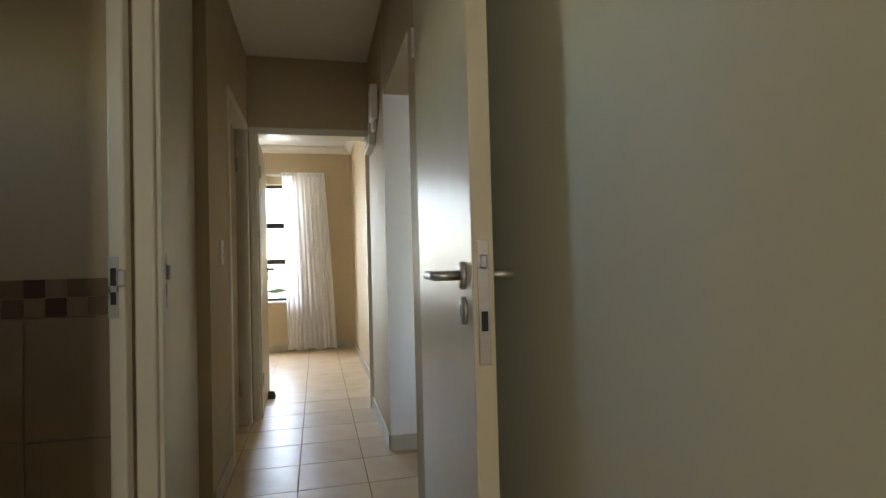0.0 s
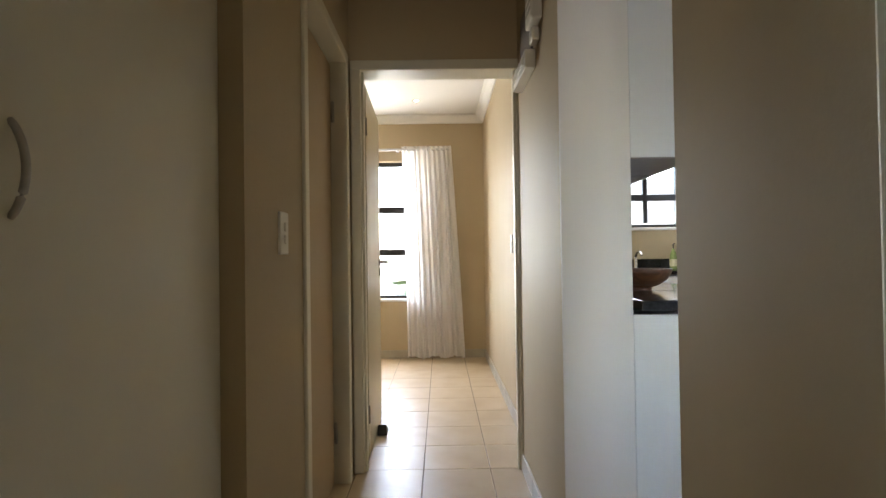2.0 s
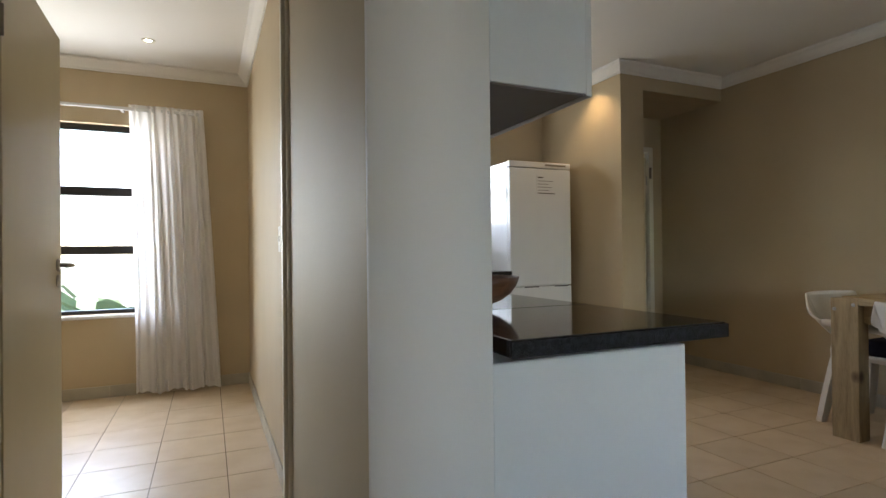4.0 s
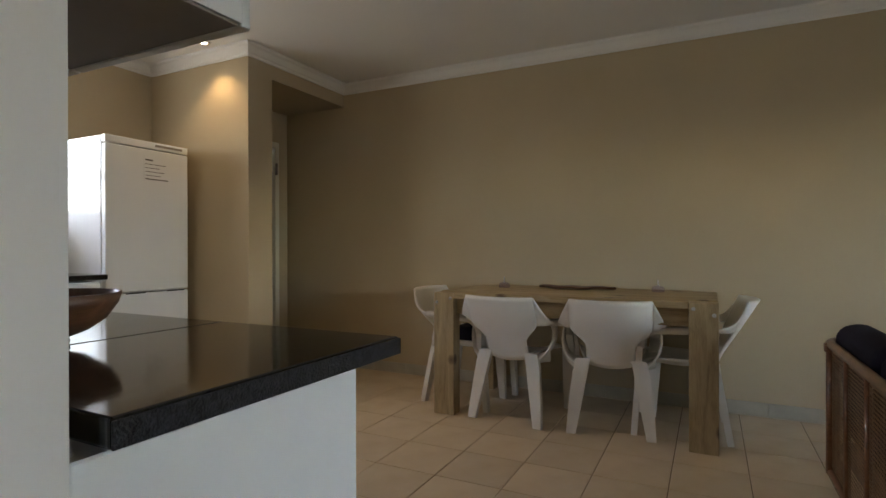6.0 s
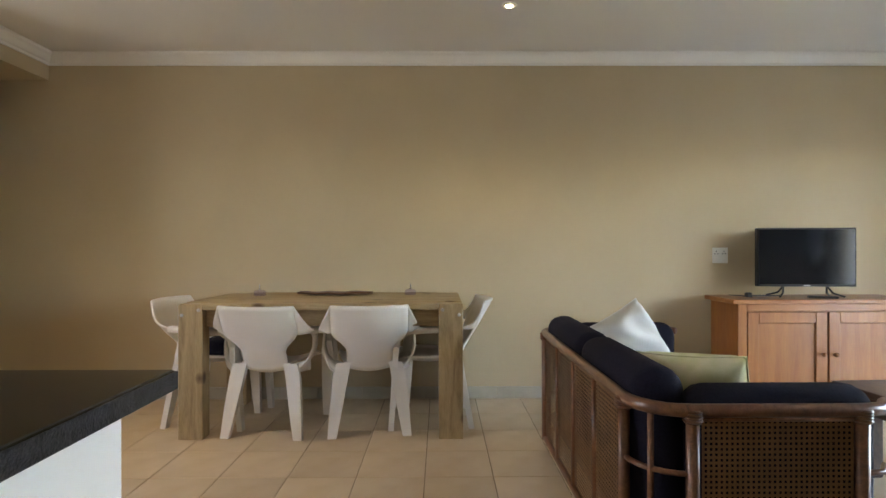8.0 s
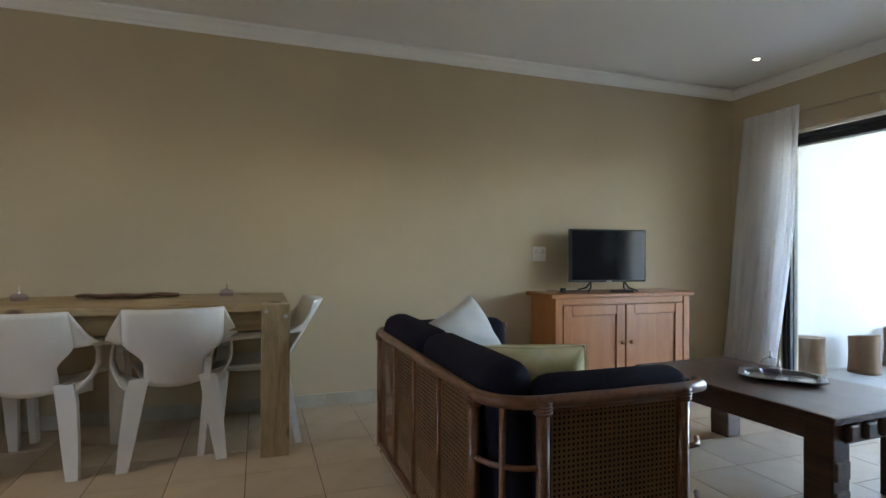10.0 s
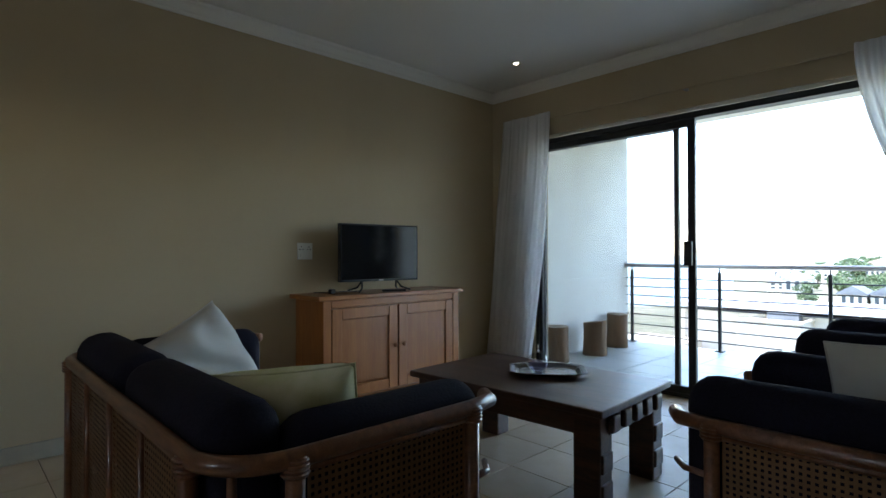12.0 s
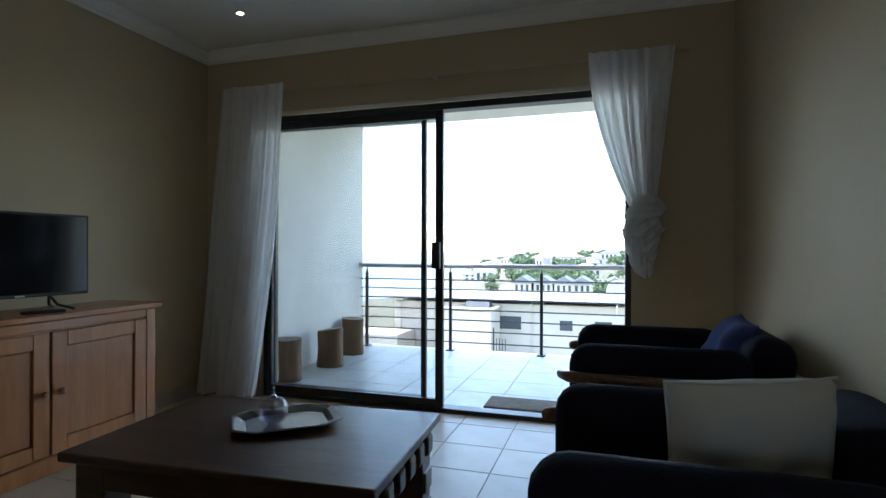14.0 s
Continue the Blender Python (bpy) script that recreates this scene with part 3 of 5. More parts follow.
# ---- switches and sockets ----
def wall_plate(name, m, w, h, label, category, rockers=(), sockets=()):
    """A plate in the local xz plane, facing local -y."""
    t = thing(name, m, label, category)
    part("plate", boxed(-w / 2, w / 2, -0.009, 0, -h / 2, h / 2, bevel=0.003, seg=2), M_SWITCH, t)
    for x, z in rockers:
        part("rocker", boxed(x - 0.008, x + 0.008, -0.014, -0.008, z - 0.013, z + 0.013, bevel=0.002), M_SWITCH, t)
    for x, z in sockets:
        for dx, dz in ((0, 0.011), (-0.011, -0.008), (0.011, -0.008)):
            bm = lathe([(0.0045, 0), (0.0045, 0.001)], 10)
            bmesh.ops.transform(bm, matrix=pose(x + dx, -0.0092, z + dz, 90, 0, 0), verts=bm.verts[:])
            part("socket_hole", bm, M_BLACK, t)
    return t


wall_plate("light_switch", pose(L_CORR, 3.222, 1.165, 0, 0, 90), 0.075, 0.122, "white two-lever light switch on the corridor wall", "light switch", [(0, 0.018), (0, -0.018)])
wall_plate("light_switch", pose(0.575, 5.22, 1.17, 0, 0, -90), 0.075, 0.122, "white light switch on the bedroom wall", "light switch", [(0, 0)])
wall_plate("wall_socket", pose(DINE, 0.849, 1.085, 0, 0, -90), 0.118, 0.118, "white square power socket plate beside the television", "power socket",
           [(-0.03, -0.03), (0.03, -0.03)], [(-0.03, 0.02), (0.03, 0.02)])
wall_plate("wall_socket", pose(DINE, 4.69, 0.42, 0, 0, -90), 0.118, 0.118, "white power socket plate low on the dining wall", "power socket",
           [(-0.03, 0.03), (0.03, 0.03)], [(-0.03, -0.02), (0.03, -0.02)])

# small fittings high on the corridor's end wall
fb = thing("fuse_box", pose(R_CORR, 4.06, 1.87), "white fuse box with a dark cover on the corridor wall", "fuse box")
part("cover", boxed(-0.012, 0.0, -0.12, 0.16, 0.10, 0.34, bevel=0.003), M_DULLGREY, fb, "dark grey flat cover")
part("case", boxed(-0.045, 0.0, -0.17, 0.18, 0.006, 0.085, bevel=0.004, seg=2), M_SWITCH, fb)
for k in range(6):
    part("breaker", boxed(-0.052, -0.044, -0.12 + k * 0.045, -0.09 + k * 0.045, 0.03, 0.065, bevel=0.002), M_SWITCH, fb)
fb2 = thing("alarm_box", pose(R_CORR, 3.80, 1.955), "small white alarm box with grilles on the corridor wall", "alarm box")
part("case", boxed(-0.045, 0.0, -0.07, 0.07, 0.06, 0.28, bevel=0.008, seg=2), M_SWITCH, fb2)
part("sounder", boxed(-0.03, 0.0, 0.0, 0.07, 0.0, 0.056, bevel=0.005), M_SWITCH, fb2)
for k in range(4):
    part("grille_slot", boxed(-0.0465, -0.0445, -0.05, 0.05, 0.10 + k * 0.03, 0.112 + k * 0.03), M_STEEL, fb2)

# door stop behind the bedroom door
ds = thing("door_stop", pose(-0.275, 5.02, 0), "small black rubber door wedge on the bedroom floor", "door stop")
bm = bmesh.new()
vs = [bm.verts.new(p) for p in [(-0.03, -0.055, 0), (0.03, -0.055, 0), (0.03, 0.055, 0), (-0.03, 0.055, 0), (-0.025, -0.05, 0.065), (0.025, -0.05, 0.065), (0.025, 0.03, 0.03), (-0.025, 0.03, 0.03)]]
for f in [(0, 3, 2, 1), (4, 5, 6, 7), (0, 1, 5, 4), (1, 2, 6, 5), (2, 3, 7, 6), (3, 0, 4, 7)]:
    bm.faces.new([vs[i] for i in f])
part("wedge", bm, M_BLACK, ds)

# ---- bathroom wall tiles ----
bt = tagged(new("wall_tiling"), "brown glazed bathroom wall tiles under a chequered border", "wall tiles", "", "structure")
big = mesh_of("tile", boxed(0.001, 0.249, -0.008, 0, 0.0015, 0.3085, bevel=0.0015), M_BATHTILE)
for i in range(6):
    for j in range(3):
        o = new("tile", big)
        o.parent = bt
        o.matrix_basis = pose(-0.611 - 0.251 * (i + 1), 1.915, 0.973 - 0.31 * (j + 1))
for j in range(3):
    part("cut_tile", boxed(-0.610, -0.419, 1.907, 1.915, 0.973 - 0.31 * (j + 1) + 0.0015, 0.973 - 0.31 * j - 0.0015), M_BATHTILE, bt)
M_CHECK = [mat("border_tile_" + n, c, 0.3, 0.1, 9, 60, 0.01) for n, c in (("dark", (0.085, 0.05, 0.035)), ("brown", (0.18, 0.12, 0.075)), ("pale", (0.29, 0.22, 0.145)), ("tan", (0.21, 0.15, 0.095)))]
smalls = [mesh_of("border_tile", boxed(0.0008, 0.0472, -0.009, 0, 0.0008, 0.0472, bevel=0.001), m) for m in M_CHECK]
order = random.Random(5)
for i in range(28):
    for j in range(2):
        o = new("border_tile", smalls[(i + j) % 2 * 2 + order.randint(0, 1)])
        o.parent = bt
        o.matrix_basis = pose(-0.419 - 0.048 * (i + 1), 1.915, 0.975 + 0.048 * j)


# ---- windows ----
def window(name, x0, x1, z0, z1, y, transoms, mullions, label, depth=0.05, bar=0.045):
    """A black aluminium window in a wall across y."""
    w = tagged(new(name), label, "window", "", "structure")
    for a in [(x0, x0 + bar, z0, z1), (x1 - bar, x1, z0, z1)]:
        part("frame_post", boxed(a[0], a[1], y, y + depth, a[2], a[3], bevel=0.003), M_FRAME, w)
    for a in [(x0 + bar, x1 - bar, z0, z0 + bar * 0.7), (x0 + bar, x1 - bar, z1 - bar, z1)]:
        part("frame_rail", boxed(a[0], a[1], y, y + depth, a[2], a[3], bevel=0.003), M_FRAME, w)
    for z in transoms:
        part("transom", boxed(x0 + bar, x1 - bar, y - 0.004, y + depth, z - 0.035, z + 0.035, bevel=0.004), M_FRAME, w)
    for x in mullions:
        part("mullion", boxed(x - 0.025, x + 0.025, y - 0.002, y + depth, z0 + bar, z1 - bar, bevel=0.003), M_FRAME, w)
    cuts = [x0 + bar, *mullions, x1 - bar]
    for a, b in zip(cuts, cuts[1:]):
        pane = part("pane", boxed(a, b, y + depth / 2 - 0.002, y + depth / 2 + 0.002, z0 + bar * 0.7, z1 - bar), M_GLASS, w)
        pane.visible_shadow = False
    part("sill", boxed(x0 - 0.02, x1 + 0.02, y - 0.09, y - 0.004, z0 - 0.03, z0 - 0.003, bevel=0.004), M_WHITE_WALL, w, "painted window sill")
    return w


window("window_1", -1.75, -0.2, 0.645, 2.13, 7.51, [1.145, 1.607], [-0.98], "tall black aluminium bedroom window in three lights")
window("window_3", -0.4, 0.3, 1.05, 1.95, -1.40, [], [], "plain window behind the first camera place")
window("window_2", 1.10, 2.56, 1.36, 2.14, 7.12, [1.666], [1.83, 2.2], "black aluminium kitchen window over the sink")


# ---- curtains ----
def curtain(name, label, outline, rows, folds, depth, y, gather=0.35):
    """Hanging cloth: outline(v) gives left and right edge x at height fraction v from the top; folds deepen downwards."""
    t = thing(name, Matrix.Identity(4), label, "curtain")
    bm = bmesh.new()
    cols = folds * 8
    rnd = random.Random(len(label))
    ph = [rnd.uniform(-0.6, 0.6) for _ in range(folds + 2)]
    grid = []
    for r in range(rows + 1):
        v = r / rows
        x0, x1, z, yy = outline(v)
        line = []
        for c in range(cols + 1):
            u = c / cols
            k = u * folds
            a = 2 * math.pi * k + ph[int(k)] * (0.4 + v)
            amp = depth * (gather + (1 - gather) * min(1, v * 2.2)) * (0.75 + 0.35 * math.sin(k * 2.3 + 1))
            line.append(bm.verts.new((x0 + (x1 - x0) * u + 0.006 * math.sin(a * 0.5 + v * 3), y + yy + amp * math.sin(a) + 0.006 * math.sin(v * 9 + k), z + (0.012 * math.sin(k * 1.7) if r == rows else 0))))
        grid.append(line)
    for r in range(rows):
        for c in range(cols):
            bm.faces.new((grid[r][c], grid[r][c + 1], grid[r + 1][c + 1], grid[r + 1][c]))
    part("cloth", bm, M_CURTAIN, t, "", True)
    return t


def straight(xa0, xa1, xb0, xb1, top, bottom):
    return lambda v: (xa0 + (xb0 - xa0) * v ** 0.8, xa1 + (xb1 - xa1) * v, top + (bottom - top) * v, 0.0)


c1 = curtain("curtain", "white gathered curtain hanging to the bedroom floor", straight(-0.30, 0.225, -0.26, 0.345, 2.27, 0.03), 30, 10, 0.035, 7.33)
cr = thing("curtain_rail", pose(0, 7.34, 2.235), "white curtain rail over the bedroom window", "curtain rail")
part("rail", boxed(-2.2, 0.2, -0.012, 0.012, -0.012, 0.012, bevel=0.003), M_ENAMEL, cr)
for x in (-1.9, -0.35, 0.15):
    part("bracket", boxed(x - 0.01, x + 0.01, 0.012, 0.11, -0.008, 0.008), M_ENAMEL, cr)

c2 = curtain("curtain", "white gathered curtain beside the sliding door", lambda v: (3.72 + 0.24 * v ** 1.7, 4.25 + 0.20 * v, 2.30 - 2.28 * v, 0.0), 34, 11, 0.042, -1.09)


def tied(v):
    """Drawn in towards a knot half way down."""
    z = 2.28 - 0.95 * v
    k = v ** 1.7
    return (1.61 + (1.36 - 1.61) * k, 1.13 + (1.235 - 1.13) * v ** 1.3, z, 0.0)


c3 = curtain("curtain", "white curtain tied up in a knot beside the sliding door", tied, 44, 8, 0.038, -1.09)
bm = bmesh.new()
for cx, cz, wide, tall, turn, lean in ((1.29, 1.325, 0.082, 0.10, 0.55, 0.3), (1.30, 1.225, 0.10, 0.075, -0.3, 1.1), (1.325, 1.10, 0.058, 0.15, -0.30, 2.0), (1.27, 1.135, 0.05, 0.11, 0.2, 3.1)):
    def lobe(u, v):
        a, b = math.pi * u, math.pi * (0.03 + 0.94 * v)
        k = 1 + 0.16 * math.sin(6 * a + 5 * b + lean) + 0.10 * math.sin(11 * a - 4 * b + 2 * lean) + 0.12 * math.sin(2 * a + 3 * b)
        x, z = wide * k * math.sin(b) ** 0.8 * math.cos(a + 0.8 * math.cos(b)), tall * math.cos(b) * (1 + 0.14 * math.sin(3 * a + lean))
        return (cx + x * math.cos(turn) - z * math.sin(turn), -1.09 + 0.07 * k * math.sin(b) * math.sin(a + 0.8 * math.cos(b)), cz + x * math.sin(turn) + z * math.cos(turn))
    shell(bm, lobe, 48, 24, 0.003)
part("knot", bm, M_CURTAIN, c3, "bunched cloth knot", True)
tr = thing("curtain_rail", pose(0, -1.13, 2.255), "thin cream curtain rail above the sliding door", "curtain rail")
part("rail", boxed(1.05, 4.35, -0.008, 0.008, -0.006, 0.006, bevel=0.002), M_WALL, tr, "rail painted like the wall")
for x in (1.3, 2.6, 4.1):
    part("bracket", boxed(x - 0.01, x + 0.01, -0.07, -0.01, -0.008, 0.008), M_ENAMEL, tr)

# ---- sliding door ----
sd = tagged(new("door_sliding"), "wide black aluminium sliding glass door, half open", "sliding door", "", "structure")
YS = SLIDE - 0.13
for a in [(1.36, 1.395, 0, 2.11), (3.953, 3.985, 0, 2.11)]:
    part("frame_post", boxed(a[0], a[1], YS, YS + 0.10, a[2], a[3], bevel=0.003), M_FRAME, sd)
part("frame_head", boxed(1.395, 3.953, YS, YS + 0.10, 2.055, 2.10, bevel=0.003), M_FRAME, sd)
part("threshold", boxed(1.395, 3.953, YS, YS + 0.10, 0.0, 0.03, bevel=0.003), M_FRAME, sd)


def sash(x0, x1, y, handle, wide):
    s = part("sash", boxed(x0, x0 + wide, y, y + 0.035, 0.03, 2.055, bevel=0.003), M_FRAME, sd)
    part("stile", boxed(x1 - 0.03, x1, y, y + 0.035, 0.03, 2.055, bevel=0.003), M_FRAME, s)
    part("rail", boxed(x0 + wide, x1 - 0.03, y, y + 0.035, 0.03, 0.085, bevel=0.003), M_FRAME, s)
    part("rail", boxed(x0 + wide, x1 - 0.03, y, y + 0.035, 2.0, 2.055, bevel=0.003), M_FRAME, s)
    p = part("pane", boxed(x0 + wide, x1 - 0.03, y + 0.015, y + 0.02, 0.085, 2.0), M_GLASS, s)
    p.visible_shadow = False
    if handle:
        part("pull", boxed(x0 + 0.012, x0 + 0.07, y + 0.035, y + 0.075, 0.975, 1.155, bevel=0.006, seg=2), M_BLACK, s, "black pull handle")


sash(2.566, 3.951, YS + 0.055, True, 0.055)
sash(2.705, 3.951, YS + 0.010, False, 0.036)


# ---- kitchen ----
def counter_unit(x0, x1, y0, y1, face, label):
    """A white base unit; face names the side that carries the door."""
    t = thing("base_cabinet", pose(0, 0, 0), label, "kitchen cabinet", "kitchen base cabinets")
    part("body", boxed(x0, x1, y0, y1, 0.0, 0.888), M_WHITE_WALL if face == "end" else M_ENAMEL, t)
    if face == "y":
        part("door", boxed(x0 + 0.004, x1 - 0.004, y0 - 0.018, y0, 0.1, 0.88, bevel=0.003), M_ENAMEL, t)
    elif face == "x":
        part("door", boxed(x1, x1 + 0.018, y0 + 0.004, y1 - 0.004, 0.1, 0.88, bevel=0.003), M_ENAMEL, t)
    return t


t = thing("peninsula_wall", pose(0, 0, 0), "white painted low wall carrying the granite counter", "low wall")
part("body", boxed(0.742, 1.234, 3.472, 3.60, 0.0, 0.888, bevel=0.003), M_WHITE_WALL, t)
for k in range(5):
    counter_unit(0.742, 1.216, 3.602 + k * 0.56, 3.60 + (k + 1) * 0.56, "x", "white kitchen base cabinet under the granite counter")
for k in range(2):
    counter_unit(1.34 + k * 0.61, 1.34 + (k + 1) * 0.61 - 0.002, 6.50, 7.055, "y", "white kitchen base cabinet under the window")
wt = thing("worktop", pose(0, 0, 0), "polished black granite kitchen worktop with a thick front edge", "worktop")
part("slab", boxed(0.758, 1.312, 3.43, 3.902, 0.903, 0.937, bevel=0.004, seg=2), M_GRANITE, wt)
part("slab", boxed(0.745, 1.312, 3.904, 6.43, 0.903, 0.937, bevel=0.004, seg=2), M_GRANITE, wt)
part("slab", boxed(0.745, 2.575, 6.432, 7.055, 0.903, 0.937, bevel=0.004, seg=2), M_GRANITE, wt)
M_EDGE = mat("rough_granite_edge", (0.016, 0.017, 0.021), 0.5, 0.7, 70, 260, 0.9, tint=(0.085, 0.09, 0.11), spec=0.4)
for b in ((0.7585, 1.3125, 3.4265, 3.4298), (1.3122, 1.3155, 3.4265, 3.902), (1.3122, 1.3155, 3.904, 6.43)):
    part("rough_edge", boxed(*b, 0.9035, 0.9335, bevel=0.001), M_EDGE, wt, "rough speckled granite edge")
part("upstand", boxed(0.745, 2.575, 7.035, 7.056, 0.938, 1.04), M_GRANITE, wt)

for k in range(5):
    y0 = 3.469 + k * 0.405
    t = thing("wall_cabinet", pose(0.742, y0, 1.413), "white wall cabinet with a grey underside over the counter", "kitchen cabinet", "kitchen wall cabinets")
    part("body", boxed(0, 0.222, 0.0, 0.403, 0.004, 1.2), M_ENAMEL, t)
    # thin underside sheet, a darker grey than the white body
    part("underside", boxed(0.004, 0.218, 0.004, 0.399, -0.0, 0.0035), M_DULLGREY, t, "underside in a darker grey")
    part("door", boxed(0.223, 0.24, 0.002, 0.401, 0.0, 1.19, bevel=0.002), M_ENAMEL, t)

fr = thing("fridge", pose(2.60, 6.50, 0), "tall white two-door fridge freezer with an energy label", "fridge")
part("body", boxed(0.0, 0.63, 0.05, 0.55, 0.02, 1.875, bevel=0.008, seg=2), M_ENAMEL, fr)
part("freezer_door", boxed(0.0, 0.63, 0.0, 0.046, 0.05, 0.795, bevel=0.008, seg=2), M_ENAMEL, fr)
ud = part("fridge_door", boxed(0.0, 0.63, 0.0, 0.046, 0.802, 1.82, bevel=0.008, seg=2), M_ENAMEL, fr)
part("control_panel", boxed(0.0, 0.63, 0.002, 0.048, 1.825, 1.878, bevel=0.006, seg=2), M_ENAMEL, fr, "white control strip")
part("vent", boxed(0.36, 0.58, 0.0, 0.004, 1.845, 1.862), M_DULLGREY, fr)
lab = part("label", boxed(0.27, 0.47, -0.002, 0.0, 1.60, 1.765), M_ENAMEL, ud, "white energy label with dark lines")
M_PRINT = mat("printed_ink", (0.06, 0.045, 0.04), 0.6, 0.1)
for k, (w, h) in enumerate([(0.18, 0.007), (0.12, 0.004), (0.15, 0.004), (0.11, 0.004), (0.16, 0.004), (0.06, 0.01)]):
    part("print_bar", boxed(0.28, 0.28 + w, -0.0026, -0.002, 1.603 + 0.027 * k, 1.603 + 0.027 * k + h), M_PRINT, lab)
for x in (0.14, 0.45):
    part("door_grip", boxed(x, x + 0.14, -0.003, 0.001, 0.788, 0.797), M_BLACK, fr)
for x in (0.05, 0.58):
    for y in (0.1, 0.5):
        bm = lathe([(0.02, 0), (0.02, 0.022)], 12)
        bmesh.ops.translate(bm, vec=(x, y, 0), verts=bm.verts[:])
        part("foot", bm, M_BLACK, fr)

tap = thing("kitchen_tap", pose(2.02, 6.93, 0.937), "chrome mixer tap at the kitchen sink", "tap")
part("pillar", lathe([(0.028, 0), (0.026, 0.012), (0.019, 0.02), (0.019, 0.11), (0.014, 0.13)], 16), M_CHROME, tap, "", True)
part("spout", tubed([(0, 0, 0.11), (0, -0.03, 0.16), (0, -0.09, 0.18), (0, -0.15, 0.165), (0, -0.165, 0.14)], 0.011, 10), M_CHROME, tap, "", True)
part("lever", tubed([(0, 0, 0.13), (0.01, 0.01, 0.16), (0.05, 0.02, 0.19)], 0.006, 8), M_CHROME, tap, "", True)
sb = thing("soap_bottle", pose(2.36, 6.85, 0.937), "clear dish soap bottle with green label beside the sink", "bottle")
M_SOAP = mat("soap_liquid", (0.25, 0.33, 0.12), 0.2, 0.1)
part("bottle", lathe([(0.03, 0), (0.034, 0.01), (0.034, 0.12), (0.025, 0.16), (0.012, 0.185), (0.012, 0.2)], 16), M_SOAP, sb, "", True)
part("label", lathe([(0.0347, 0.03), (0.0347, 0.1)], 16), M_PILLOW2, sb)
part("pump", tubed([(0, 0, 0.2), (0, 0, 0.24), (0, -0.03, 0.25)], 0.006, 8), M_BLACK, sb)

bowl = thing("wooden_bowl", pose(0.945, 3.935, 0.937), "dark turned wooden bowl on the granite counter", "bowl")
part("bowl_body", lathe([(0.042, 0), (0.044, 0.008), (0.04, 0.013), (0.07, 0.024), (0.10, 0.045), (0.118, 0.072), (0.124, 0.092), (0.117, 0.092), (0.108, 0.07), (0.075, 0.034), (0.001, 0.022)], 36), M_BOWL, bowl, "", True)
# ---- dining table ----
dt = thing("dining_table", pose(4.01, 3.70, 0), "heavy pale pine dining table with knotty plank legs", "dining table")
LX, LY = 0.41, 0.85
for sx in (-1, 1):
    for sy in (-1, 1):
        x0, x1 = (-LX, -LX + 0.10) if sx < 0 else (LX - 0.10, LX)
        y0, y1 = (-LY, -LY + 0.145) if sy < 0 else (LY - 0.145, LY)
        bm = boxed(-0.405, 0.405, -0.05, 0.05, -0.0725, 0.0725, bevel=0.004, seg=2)
        leg = part("leg", bm, M_PINE, dt)
        leg.matrix_basis = Matrix.Translation(((x0 + x1) / 2, (y0 + y1) / 2, 0.405)) @ Matrix(((0, 1, 0, 0), (0, 0, 1, 0), (1, 0, 0, 0), (0, 0, 0, 1)))
        for z in (0.775, 0.745):
            bm = lathe([(0.011, 0), (0.011, 0.003), (0.006, 0.006)], 12)
            bmesh.ops.transform(bm, matrix=pose(x0 if sx < 0 else x1, (y0 + y1) / 2 + (0.05 if z < 0.76 else -0.05) * sy, z, 0, -90 if sx < 0 else 90, 0), verts=bm.verts[:])
            part("bolt", bm, M_STEEL, dt)
for k in range(4):
    w = (2 * LX - 0.2) / 4
    x = -LX + 0.10 + w * k
    bm = boxed(-LY + 0.005, LY - 0.005, 0.001, w - 0.001, -0.04, 0.0, bevel=0.003)
    pl = part("plank", bm, M_PINE, dt)
    pl.matrix_basis = Matrix.Translation((x + w, 0, 0.815)) @ Matrix.Rotation(radians(90), 4, "Z")
for sx in (-1, 1):
    bm = boxed(-LY + 0.146, LY - 0.146, -0.05, 0.05, -0.04, 0.0, bevel=0.003)
    pl = part("edge_plank", bm, M_PINE, dt)
    pl.matrix_basis = Matrix.Translation((sx * (LX - 0.05), 0, 0.8145)) @ Matrix.Rotation(radians(90), 4, "Z")
    bm = boxed(-LY + 0.146, LY - 0.146, -0.019, 0.019, -0.05, 0.05, bevel=0.003)
    ap = part("apron", bm, M_PINE, dt)
    ap.matrix_basis = Matrix.Translation((sx * (LX - 0.07), 0, 0.722)) @ Matrix.Rotation(radians(90), 4, "Z")
for sy in (-1, 1):
    part("end_rail", boxed(-LX + 0.101, LX - 0.101, sy * (LY - 0.06) - 0.019, sy * (LY - 0.06) + 0.019, 0.672, 0.772, bevel=0.003), M_PINE, dt)


